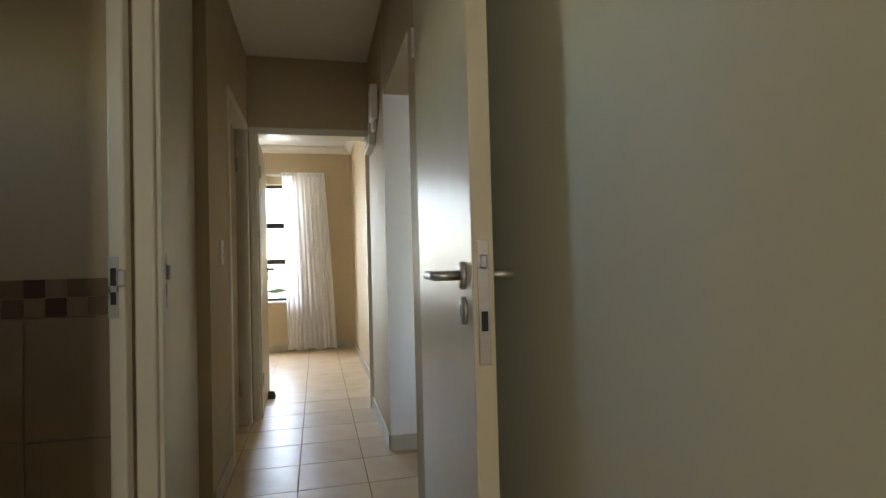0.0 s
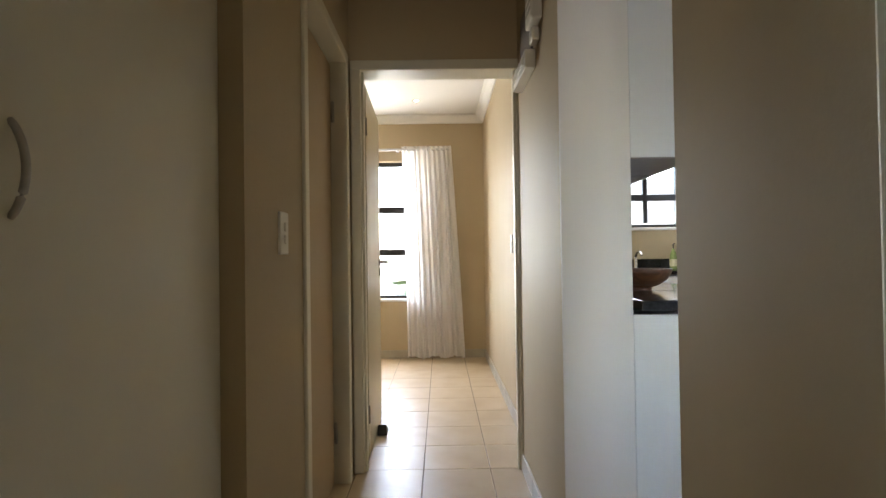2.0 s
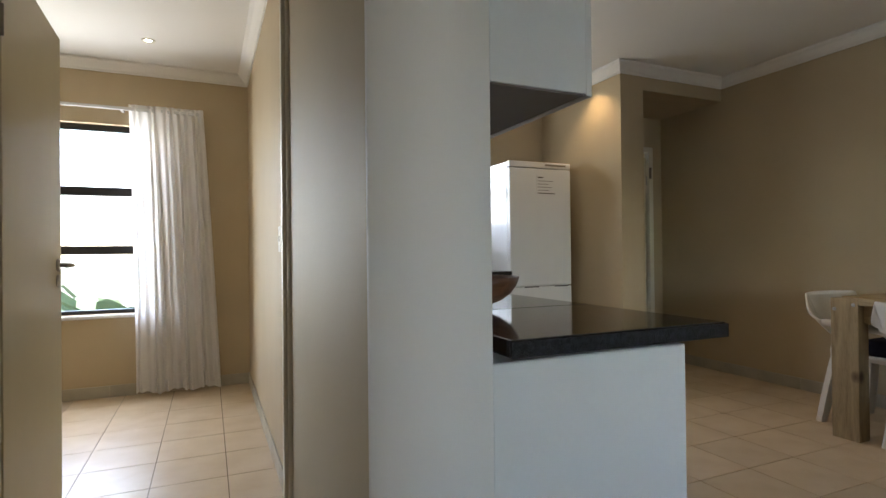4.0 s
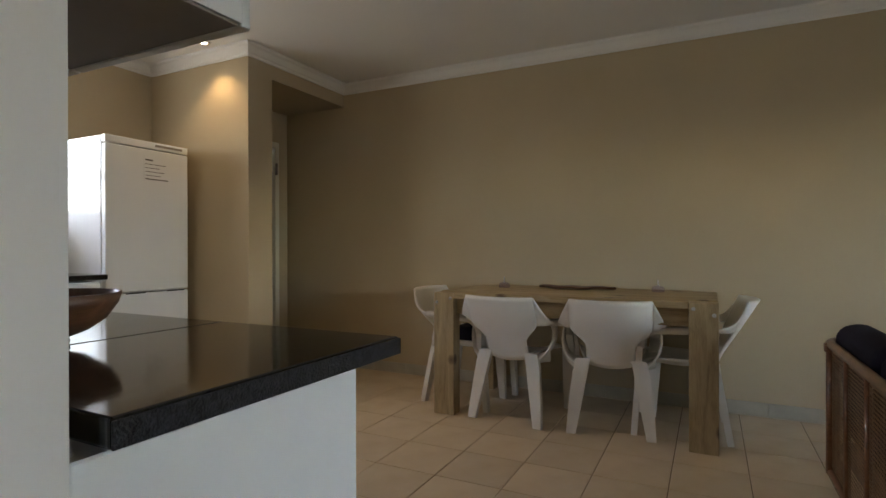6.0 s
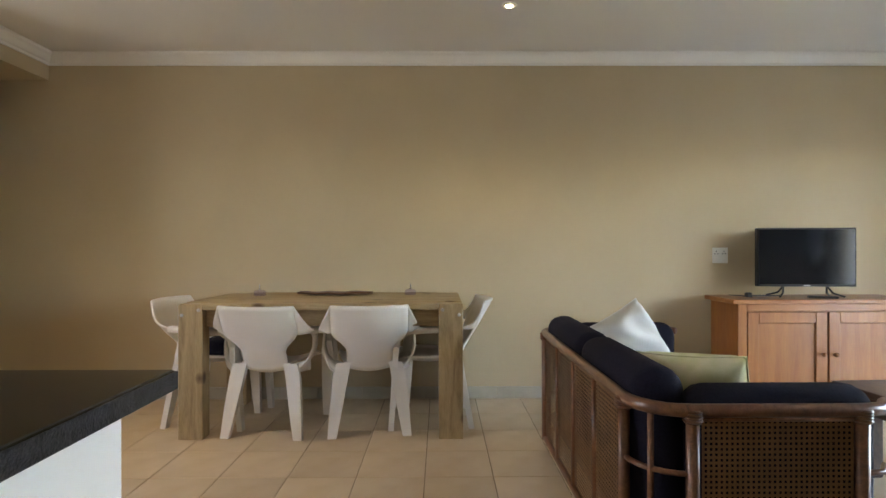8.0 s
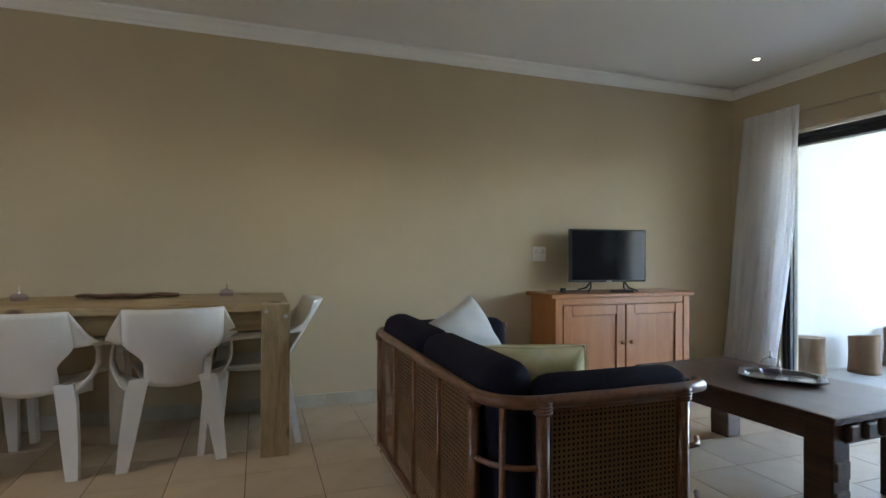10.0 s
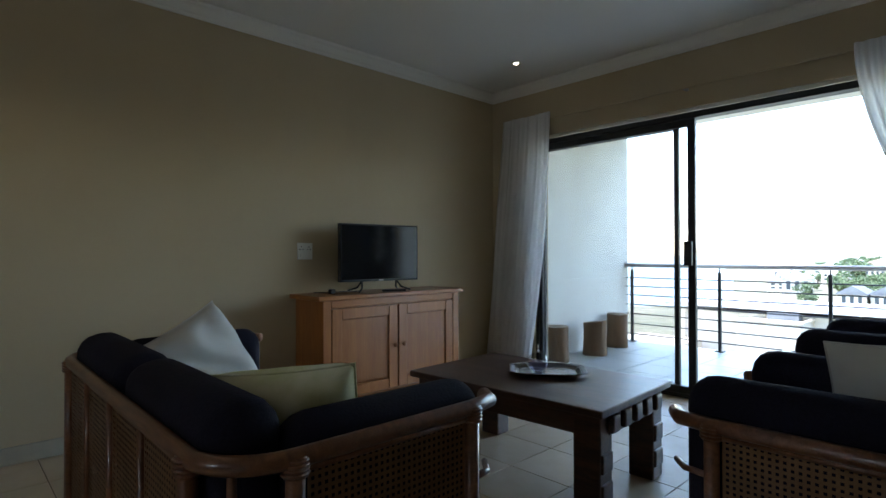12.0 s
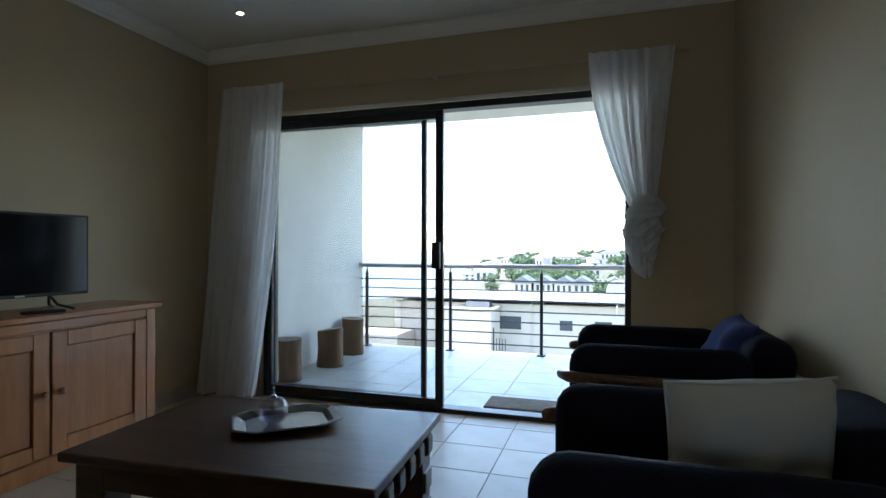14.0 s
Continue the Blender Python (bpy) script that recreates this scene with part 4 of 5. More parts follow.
# ---- moulded plastic armchairs ----
def plastic_chair(m, label):
    """Seat faces local +y; the back is at -y."""
    t = thing("plastic_chair", m, label, "chair", "chairs round the table")
    def ease(a, b, v):
        k = min(1.0, max(0.0, (v - a) / (b - a)))
        return k * k * (3 - 2 * k)

    def back(u, v):
        wide = 0.137 + 0.09 * ease(0.28, 0.6, v)
        return (wide * u, -0.19 - 0.235 * v + 0.06 * u * u * (0.3 + v), 0.409 + 0.398 * v - 0.02 * (1 - ease(0.0, 0.2, v)) * (1 - u * u))

    bm = bmesh.new()
    shell(bm, back, 14, 16, 0.012)
    part("backrest", bm, M_CHAIR, t, "", True)
    bm = bmesh.new()
    shell(bm, lambda u, v: ((0.15 + 0.085 * v - 0.02 * v * v) * u, -0.2 + 0.42 * v, 0.415 + 0.03 * u * u + 0.012 * v - 0.03 * math.sin(math.pi * v) * (1 - u * u) - 0.05 * max(0, v - 0.85) * 4), 12, 12, 0.012)
    part("seat", bm, M_CHAIR, t, "", True)
    for s in (-1, 1):
        bm = bmesh.new()
        def wing(u, v):
            a, p = Vector(back(1.0, 0.56 + 0.44 * v)), (u + 1) / 2
            b = Vector((0.258 + 0.05 * v, -0.165 - 0.035 * v, 0.634 + 0.018 * v))
            q = a.lerp(b, p)
            return (s * (q.x + 0.018 * math.sin(math.pi * p)), q.y - 0.012 * math.sin(math.pi * p), q.z - 0.035 * v * math.sin(math.pi * p))
        shell(bm, wing, 8, 6, 0.012)
        part("arm_wing", bm, M_CHAIR, t, "", True)
        bm = bmesh.new()
        pts = [(s * 0.282, -0.19, 0.642), (s * 0.284, -0.08, 0.636), (s * 0.282, 0.06, 0.632), (s * 0.276, 0.15, 0.62), (s * 0.268, 0.2, 0.58), (s * 0.265, 0.215, 0.52)]
        band(bm, pts, [0.056, 0.066, 0.064, 0.06, 0.058, 0.055], 0.034, [(1, 0, 0)] * 6)
        part("armrest", bm, M_CHAIR, t, "", True)
        bm = bmesh.new()
        pts = [(s * 0.264, 0.215, 0.53), (s * 0.262, 0.22, 0.44), (s * 0.252, 0.235, 0.2), (s * 0.245, 0.25, 0.0)]
        band(bm, pts, [0.06, 0.08, 0.062, 0.042], 0.034, [(1, 0, 0)] * 4)
        part("front_leg", bm, M_CHAIR, t)
        bm = bmesh.new()
        pts = [(s * 0.158, -0.19, 0.44), (s * 0.175, -0.20, 0.36), (s * 0.205, -0.235, 0.15), (s * 0.225, -0.26, 0.0)]
        band(bm, pts, [0.085, 0.088, 0.072, 0.052], 0.034, [(1, 0, 0)] * 4)
        part("rear_leg", bm, M_CHAIR, t)
        bm = bmesh.new()
        pts = [(s * 0.268, -0.10, 0.632), (s * 0.281, -0.105, 0.59), (s * 0.283, -0.12, 0.535), (s * 0.268, -0.145, 0.48), (s * 0.235, -0.17, 0.435), (s * 0.19, -0.19, 0.405), (s * 0.155, -0.197, 0.38)]
        band(bm, pts, [0.075, 0.055, 0.045, 0.048, 0.06, 0.075, 0.085], 0.014, [(0, 1, 0.1), (0.1, 1, 0.1), (0.2, 1, 0.1), (0.3, 1, 0.2), (0.4, 0.8, 0.5), (0.4, 0.4, 0.8), (0.3, 0.1, 1)])
        part("side_web", bm, M_CHAIR, t, "", True)
        bm = bmesh.new()
        shell(bm, lambda u, v: (s * (0.13 + 0.12 * v), -0.185 + 0.08 * v + 0.0 * u, 0.40 + 0.03 * u + 0.02 * v), 2, 6, 0.012)
        part("seat_wing", bm, M_CHAIR, t, "", True)
    return t


plastic_chair(pose(3.87, 4.035, 0, 0, 0, -95), "white moulded plastic armchair drawn up to the table")
plastic_chair(pose(3.90, 3.445, 0, 0, 0, -83), "white moulded plastic armchair drawn up beside another one")
plastic_chair(pose(4.02, 3.06, 0, 0, 0, 3), "white moulded plastic armchair at the sofa end of the table")
plastic_chair(pose(4.03, 4.47, 0, 0, 0, 176), "white moulded plastic armchair at the table end by the entrance")
bag = thing("seat_pad", pose(4.03, 4.47, 0.44), "black folded pad lying on the plastic chair", "seat pad")
part("pad", boxed(-0.12, 0.12, -0.1, 0.1, 0, 0.10, bevel=0.03, seg=3), M_NAVY, bag, "", True)


def oil_lamp(x, y, z, label, r=0.04, globe=False):
    t = thing("oil_lamp", pose(x, y, z), label, "oil lamp", "glass oil lamps")
    if globe:
        prof = [(0.022, 0.0)] + [(r * math.sin(a), r - r * math.cos(a)) for a in [0.6 + (2.75 - 0.6) * k / 10 for k in range(11)]]
    else:
        prof = [(r * 0.9, 0.0), (r, 0.004), (r, 0.03), (r * 0.7, 0.038), (0.009, 0.04)]
    if globe:
        part("bulb", lathe(prof, 24), M_GLASS, t, "clear glass bulb", True)
        prof = [(0.001, 0.004)] + [(r * 0.94 * math.sin(a), r - r * 0.94 * math.cos(a)) for a in [0.3 + (1.6 - 0.3) * k / 8 for k in range(9)]] + [(0.001, r)]
    part("reservoir", lathe(prof, 20), M_BLUEGLASS, t, "blue oil in clear glass", True)
    top = 2 * r - 0.004 if globe else 0.04
    part("wick_holder", lathe([(0.010, top), (0.010, top + 0.008), (0.004, top + 0.012), (0.004, top + 0.035), (0.002, top + 0.04)], 12), M_CHROME, t)
    return t


oil_lamp(4.17, 3.196, 0.8165, "small glass oil lamp with blue oil on the table")
oil_lamp(4.11, 4.235, 0.8165, "small glass oil lamp with blue oil on the table")
ld = thing("leaf_dish", pose(4.15, 3.72, 0.8165, 0, 0, 93), "long dark leaf-shaped dish in the middle of the table", "dish")
bm = bmesh.new()
shell(bm, lambda u, v: (0.26 * u, (0.07 * (1 - u * u) ** 0.7 + 0.004) * (2 * v - 1), 0.006 + 0.014 * (2 * v - 1) ** 2 + 0.005 * u * u + 0.003 * math.sin(u * 9)), 20, 6, 0.006)
part("dish_body", bm, M_BOWL, ld, "", True)


# ---- rattan seats ----
def arc_path(w, d, r, front, z):
    """Plan of the rail: from one front end round the back to the other."""
    pts = []
    q = [(-w / 2 + front * 0.55, -d / 2), (-w / 2 + front * 0.15, -d / 2 + front * 0.25), (-w / 2, -d / 2 + front)]
    pts += q
    pts += [(-w / 2, -d / 2 + front + (d - front - r) * k / 4) for k in range(1, 4)]
    pts += [(-w / 2 + r - r * math.cos(a), d / 2 - r + r * math.sin(a)) for a in [math.pi / 2 * k / 6 for k in range(7)]]
    pts += [(-w / 2 + r + (w - 2 * r) * k / 6, d / 2) for k in range(1, 6)]
    pts += [(-x, y) for x, y in pts[::-1]][len(range(1, 6)):]
    return [(x, y, z) for x, y in pts]


def cane(bm, a, b, z0, z1, pitch=0.0155):
    """Woven cane between two posts in plan: upright and level strands with a diagonal pair, leaving small holes."""
    a, b = Vector((a[0], a[1], 0)), Vector((b[0], b[1], 0))
    d = b - a
    L = d.length
    d.normalize()
    n = Vector((-d.y, d.x, 0))
    def strip(p, q, w, off):
        p3, q3 = a + d * p[0] + Vector((0, 0, p[1])) + n * off, a + d * q[0] + Vector((0, 0, q[1])) + n * off
        t = (q3 - p3).normalized()
        s = t.cross(n).normalized() * w / 2
        bm.faces.new([bm.verts.new(v) for v in (p3 - s, q3 - s, q3 + s, p3 + s)])
    k = max(2, int(L / pitch))
    for i in range(k + 1):
        u = L * i / k
        strip((u, z0), (u, z1), 0.0085, 0.0006)
    k = max(2, int((z1 - z0) / pitch))
    for i in range(k + 1):
        z = z0 + (z1 - z0) * i / k
        strip((0, z), (L, z), 0.0085, -0.0006)


def round_box(bm, x0, x1, y0, y1, z0, z1, r, m=None, seg=4):
    return box(bm, x0, x1, y0, y1, z0, z1, bevel=min(r, 0.49 * min(x1 - x0, y1 - y0, z1 - z0)), seg=seg, m=m)


def rattan_seat(name, m, w, d, panels, label, category, group=""):
    """Rattan frame with cane sides and thick navy cushions; front at local -y."""
    t = thing(name, m, label, category, group)
    r, front, zt, zb = 0.15, 0.12, 0.665 if w > 1.2 else 0.61, 0.085
    top = arc_path(w, d, r, front, zt)
    part("top_rail", tubed(top, 0.02, 10), M_RATTAN, t, "glossy bent rattan rail", True)
    part("bottom_rail", tubed([(x, y, zb) for x, y, z in top], 0.016, 8), M_RATTAN, t, "", True)
    posts = [(-w / 2, -d / 2 + front), (-w / 2, d / 2 - r), (w / 2, -d / 2 + front), (w / 2, d / 2 - r)]
    backs = [(-w / 2 + r + (w - 2 * r) * k / panels, d / 2) for k in range(panels + 1)]
    for x, y in posts + backs:
        thick = 0.02 if (x, y) in posts or (x, y) in (backs[0], backs[-1]) else 0.013
        p = part("post", tubed([(x, y, zb - 0.01), (x, y, zt)], thick, 8), M_RATTAN, t, "", True)
        if thick > 0.015:
            bmw = bmesh.new()
            tube(bmw, [(x, y, zt - 0.035), (x, y, zt - 0.03), (x, y, zt + 0.0), (x, y, zt + 0.005)], 0.025, 10)
            for q in range(4):
                tube(bmw, [(x + 0.026 * math.cos(g), y + 0.026 * math.sin(g), zt - 0.028 + q * 0.009) for g in [2 * math.pi * h / 10 for h in range(10)]], 0.0035, 5, closed=True)
            part("binding", bmw, M_RATTAN, p, "cane binding at the joint", True)
    for sx in (-1, 1):
        arc = [(sx * (w / 2 - r + r * math.cos(a)), d / 2 - r + r * math.sin(a)) for a in [math.pi / 2 * k / 6 for k in range(7)]]
        for z in (0.30, 0.48):
            part("hoop", tubed([(x, y, z) for x, y in arc], 0.009, 8), M_RATTAN, t, "", True)
            fa = [(sx * (w / 2), -d / 2 + front), (sx * (w / 2 - front * 0.1), -d / 2 + front * 0.4), (sx * (w / 2 - front * 0.5), -d / 2 + 0.005)]
            part("front_hoop", tubed([(x, y, z) for x, y in fa], 0.009, 8), M_RATTAN, t, "", True)
        x, y = arc[3]
        part("spindle", tubed([(x, y, zb), (x, y, zt)], 0.01, 8), M_RATTAN, t, "", True)
        bm = bmesh.new()
        cane(bm, (sx * w / 2, -d / 2 + front + 0.03), (sx * w / 2, d / 2 - r - 0.03), zb + 0.03, zt - 0.026)
        tagged(part("cane_side", bm, M_CANE, t, "woven cane side panel"), kind="stuff")
        for z in (zt - 0.024, zb + 0.025):
            part("side_lath", tubed([(sx * w / 2, -d / 2 + front, z), (sx * w / 2, d / 2 - r, z)], 0.009, 6), M_RATTAN, t, "", True)
        for x, y in ((sx * (w / 2 - r * 0.3), d / 2 - r * 0.3), (sx * (w / 2 - 0.03), -d / 2 + front)):
            part("foot", tubed([(x, y, 0.0), (x, y, zb)], 0.022, 8), M_RATTAN, t)
    for p, q in zip(backs, backs[1:]):
        bm = bmesh.new()
        cane(bm, (p[0] + 0.02, p[1]), (q[0] - 0.02, q[1]), zb + 0.03, zt - 0.03)
        tagged(part("cane_back", bm, M_CANE, t, "woven cane back panel"), kind="stuff")
    part("seat_base", boxed(-w / 2 + 0.03, w / 2 - 0.03, -d / 2 + 0.04, d / 2 - 0.05, 0.13, 0.2, bevel=0.02), M_DARKWOOD, t, "dark slatted base under the cushion")
    n = 2 if w > 1.2 else 1
    inner = w - 0.36
    for k in range(n):
        bm = bmesh.new()
        round_box(bm, -inner / 2 + inner * k / n + 0.004, -inner / 2 + inner * (k + 1) / n - 0.004, -d / 2 + 0.02, d / 2 - 0.2, 0.205, 0.42, 0.06)
        part("seat_cushion", bm, M_NAVY, t, "", True)
        bm = bmesh.new()
        round_box(bm, -inner / 2 + inner * k / n - (0.10 if k == 0 else -0.004), -inner / 2 + inner * (k + 1) / n + (0.10 if k == n - 1 else -0.004), -0.085, 0.085, -0.28, 0.27, 0.075, m=pose(0, d / 2 - 0.125, 0.495, -7, 0, 0))
        part("back_cushion", bm, M_NAVY, t, "navy patterned back cushion", True)
    for sx in (-1, 1):
        bm = bmesh.new()
        round_box(bm, sx * (w / 2 - 0.1) - 0.078, sx * (w / 2 - 0.1) + 0.078, -d / 2 + 0.028, d / 2 - 0.16, 0.2, 0.72, 0.078)
        part("arm_cushion", bm, M_NAVY, t, "navy padded arm", True)
    return t


rattan_seat("rattan_sofa", pose(2.752, 2.017, 0, 0, 0, 0), 1.575, 0.766, 4, "two-seat rattan and cane sofa with navy cushions", "sofa")
rattan_seat("rattan_armchair", pose(1.25, 0.93, 0, 0, 0, 90) @ Matrix.Diagonal((1, 1, 1.01, 1)), 0.74, 0.82, 2, "rattan and cane armchair with navy cushions and a pillow", "armchair", "rattan armchairs")
rattan_seat("rattan_armchair", pose(1.25, -0.17, 0, 0, 0, 90) @ Matrix.Diagonal((1, 1, 1.04, 1)), 0.75, 0.82, 2, "rattan and cane armchair with navy cushions by the door", "armchair", "rattan armchairs")


def pillow(m, w, h, thick, material, label, piping=None):
    t = thing("cushion", m, label, "cushion")
    bm = bmesh.new()
    n = 26
    def edge(u, v):
        k = 1 - 0.06 * (1 - v * v) * abs(u) ** 3
        q = 1 - 0.06 * (1 - u * u) * abs(v) ** 3
        return u * w / 2 * k, v * h / 2 * q
    sides = []
    for s in (-1, 1):
        g = []
        for j in range(n + 1):
            row = []
            for i in range(n + 1):
                u, v = -1 + 2 * i / n, -1 + 2 * j / n
                x, y = edge(u, v)
                z = s * thick / 2 * ((1 - u ** 4) * (1 - v ** 4)) ** 0.55 + s * (0.013 * math.sin(u * 7 + v * 3 + 1.5 * math.sin(v * 4)) + 0.007 * math.sin(14 * math.atan2(v - 1, u + 1)) * max(0.0, 1 - math.hypot(u + 1, v - 1))) * (1 - u * u) * (1 - v * v) * 1.3
                row.append(bm.verts.new((x, y, z)))
            g.append(row)
        for j in range(n):
            for i in range(n):
                bm.faces.new((g[j][i], g[j][i + 1], g[j + 1][i + 1], g[j + 1][i]))
    bmesh.ops.remove_doubles(bm, verts=bm.verts[:], dist=0.0005)
    part("cushion_cover", bm, material, t, "", True)
    loop = [edge(u, -1) for u in [-1 + 2 * k / 10 for k in range(10)]] + [edge(1, v) for v in [-1 + 2 * k / 10 for k in range(10)]] + [edge(-u, 1) for u in [-1 + 2 * k / 10 for k in range(10)]] + [edge(-1, -v) for v in [-1 + 2 * k / 10 for k in range(10)]]
    part("piping", tubed([(x, y, 0) for x, y in loop], 0.004, 6, closed=True), material, t, "", True)
    return t


pillow(pose(3.35, 1.945, 0.588, 70, 0, -72) @ pose(0, 0, 0, 0, 0, 23), 0.44, 0.42, 0.20, M_PILLOW, "white cotton cushion propped on its corner on the sofa")
pillow(pose(2.335, 2.065, 0.59, 74, 0, 47) @ pose(0, 0, 0, 0, 0, -5), 0.39, 0.36, 0.22, M_PILLOW2, "pale green printed cushion lying on the sofa")
pillow(pose(1.19, 0.86, 0.625, 76, 0, 8) @ pose(0, 0, 0, 0, 0, -4), 0.345, 0.41, 0.19, M_PILLOW, "white cotton cushion propped in the rattan armchair")
M_BLUE = cloth("blue_cushion_cloth", (0.06, 0.075, 0.22), 0.9, 0, 300, 0.1)
pillow(pose(1.03, -0.20, 0.662, 64, 0, 86), 0.40, 0.36, 0.16, M_BLUE, "dark blue cushion in the rattan armchair by the door")

# ---- coffee table ----
ct = thing("coffee_table", pose(2.655, 0.565, 0, 0, 0, 3.2), "low dark-stained coffee table with carved block edges", "coffee table")
part("tabletop", boxed(-0.545, 0.545, -0.355, 0.355, 0.418, 0.45, bevel=0.006, seg=2), M_DARKWOOD, ct)
for sy in (-1, 1):
    part("apron", boxed(-0.48, 0.48, sy * 0.30 - 0.016, sy * 0.30 + 0.016, 0.325, 0.417, bevel=0.003), M_DARKWOOD, ct)
for sx in (-1, 1):
    part("end_apron", boxed(sx * 0.505 - 0.016, sx * 0.505 + 0.016, -0.24, 0.24, 0.325, 0.417, bevel=0.003), M_DARKWOOD, ct)
    for k in range(5):
        y = -0.22 + 0.11 * k
        part("carved_block", boxed(sx * 0.53 - 0.014, sx * 0.53 + 0.014, y - 0.035, y + 0.035, 0.335, 0.41, bevel=0.012, seg=2), M_DARKWOOD, ct)
    for sy in (-1, 1):
        part("leg", boxed(sx * 0.455 - 0.06, sx * 0.455 + 0.06, sy * 0.262 - 0.055, sy * 0.262 + 0.055, 0.0, 0.417, bevel=0.008, seg=2), M_DARKWOOD, ct)
        for z0, z1 in ((0.06, 0.14), (0.18, 0.26)):
            part("leg_block", boxed(sx * 0.515 - 0.01, sx * 0.515 + 0.012, sy * 0.262 - 0.045, sy * 0.262 + 0.045, z0, z1, bevel=0.008, seg=2), M_DARKWOOD, ct)

tray = thing("tray", pose(2.643, 0.475, 0.451, 0, 0, 40), "octagonal polished metal tray on the coffee table", "tray")
bm = bmesh.new()
def octo(sx, sy, z, c=0.38):
    return [bm.verts.new((x * sx, y * sy, z)) for x, y in ((1, -1 + c), (1, 1 - c), (1 - c, 1), (-1 + c, 1), (-1, 1 - c), (-1, -1 + c), (-1 + c, -1), (1 - c, -1))]
rings = [octo(0.14, 0.098, 0.0), octo(0.186, 0.136, 0.017), octo(0.192, 0.142, 0.017), octo(0.195, 0.145, 0.020), octo(0.192, 0.142, 0.024), octo(0.186, 0.136, 0.023), octo(0.165, 0.12, 0.017), octo(0.145, 0.102, 0.0055), octo(0.12, 0.08, 0.0035)]
for a, b in zip(rings, rings[1:]):
    for k in range(8):
        bm.faces.new((a[k], a[(k + 1) % 8], b[(k + 1) % 8], b[k]))
bm.faces.new(rings[0][::-1])
bm.faces.new(rings[-1])
part("tray_body", bm, M_TRAY, tray)
oil_lamp(2.672, 0.515, 0.4555, "round glass globe oil lamp with blue oil on the tray", 0.052, True)

# ---- television cabinet ----
cb = thing("tv_cabinet", pose(4.27, 0.303, 0) @ Matrix.Diagonal((1, 1.035, 1.01, 1)), "honey-brown wooden cabinet with two panelled doors", "cabinet")
part("body", boxed(-0.165, 0.195, -0.60, 0.60, 0.07, 0.745, bevel=0.003), M_OAK, cb)
part("cabinet_top", boxed(-0.20, 0.203, -0.645, 0.645, 0.746, 0.778, bevel=0.007, seg=2), M_OAKTOP, cb)
part("plinth", boxed(-0.185, 0.20, -0.615, 0.615, 0.0, 0.085, bevel=0.006), M_OAK, cb)
for s in (-1, 1):
    part("corner_stile", boxed(-0.185, -0.160, s * 0.575 - 0.03, s * 0.575 + 0.03, 0.086, 0.745, bevel=0.003), M_OAK, cb)
part("top_rail", boxed(-0.183, -0.160, -0.545, 0.545, 0.70, 0.745, bevel=0.003), M_OAKTOP, cb)
for s in (-1, 1):
    y0, y1 = (0.006, 0.54) if s > 0 else (-0.54, -0.006)
    dr = part("cabinet_door", boxed(-0.186, -0.166, y0, y0 + 0.075, 0.095, 0.69, bevel=0.003), M_OAK, cb, "frame and panel door")
    part("door_stile", boxed(-0.186, -0.166, y1 - 0.075, y1, 0.095, 0.69, bevel=0.003), M_OAK, dr)
    part("door_rail", boxed(-0.1855, -0.166, y0 + 0.0755, y1 - 0.0755, 0.095, 0.165, bevel=0.003), M_OAK, dr)
    part("door_rail", boxed(-0.1855, -0.166, y0 + 0.0755, y1 - 0.0755, 0.615, 0.69, bevel=0.003), M_OAK, dr)
    part("door_panel", boxed(-0.174, -0.166, y0 + 0.076, y1 - 0.076, 0.166, 0.614, bevel=0.006, seg=2), M_OAK, dr, "recessed panel")
    bm = lathe([(0.007, 0), (0.007, 0.01), (0.015, 0.016), (0.017, 0.024), (0.012, 0.031), (0.002, 0.033)], 14)
    bmesh.ops.transform(bm, matrix=pose(-0.186, s * 0.04, 0.40, 0, -90, 0), verts=bm.verts[:])
    part("knob", bm, M_OAK, dr, "turned wooden knob", True)

tv = thing("television", pose(4.25, 0.345, 0.7865, 0, 0, -5), "black flat screen television on a splayed stand", "television")
M_SCREEN = mat("dark_screen", (0.006, 0.007, 0.010), 0.08, 0.05, 3, 50, 0.0)
part("case", boxed(-0.012, 0.03, -0.34, 0.34, 0.075, 0.5, bevel=0.006, seg=2), M_BLACK, tv)
part("screen", boxed(-0.0145, -0.0125, -0.328, 0.328, 0.092, 0.488), M_SCREEN, tv, "dark glossy screen")
part("rear_housing", boxed(0.03, 0.07, -0.2, 0.2, 0.12, 0.36, bevel=0.012), M_BLACK, tv)
part("badge", boxed(-0.016, -0.0145, -0.022, 0.022, 0.079, 0.087), M_STEEL, tv, "small pale maker's badge shape")
for s in (-1, 1):
    for e in (-0.09, 0.09):
        part("stand_leg", tubed([(0.01, s * 0.15, 0.08), (0.01 + e * 0.4, s * 0.17, 0.03), (0.01 + e, s * 0.22, 0.007)], 0.007, 8), M_BLACK, tv, "", True)
rm = thing("remote_control", pose(4.14, 0.30, 0.7865, 0, 0, 70), "black remote control lying in front of the television", "remote control")
part("remote_body", boxed(-0.09, 0.09, -0.022, 0.022, 0, 0.017, bevel=0.006, seg=2), M_BLACK, rm)
pl = thing("power_cable", pose(0, 0, 0), "black power cable with plug on the cabinet", "cable")
part("cord", tubed([(4.30, 0.5, 0.791), (4.33, 0.62, 0.791), (4.30, 0.72, 0.793), (4.24, 0.77, 0.791), (4.27, 0.82, 0.797), (4.36, 0.84, 0.793)], 0.004, 6), M_BLACK, pl, "", True)
part("plug", boxed(4.225, 4.265, 0.745, 0.785, 0.7865, 0.82, bevel=0.008, seg=2), M_BLACK, pl)


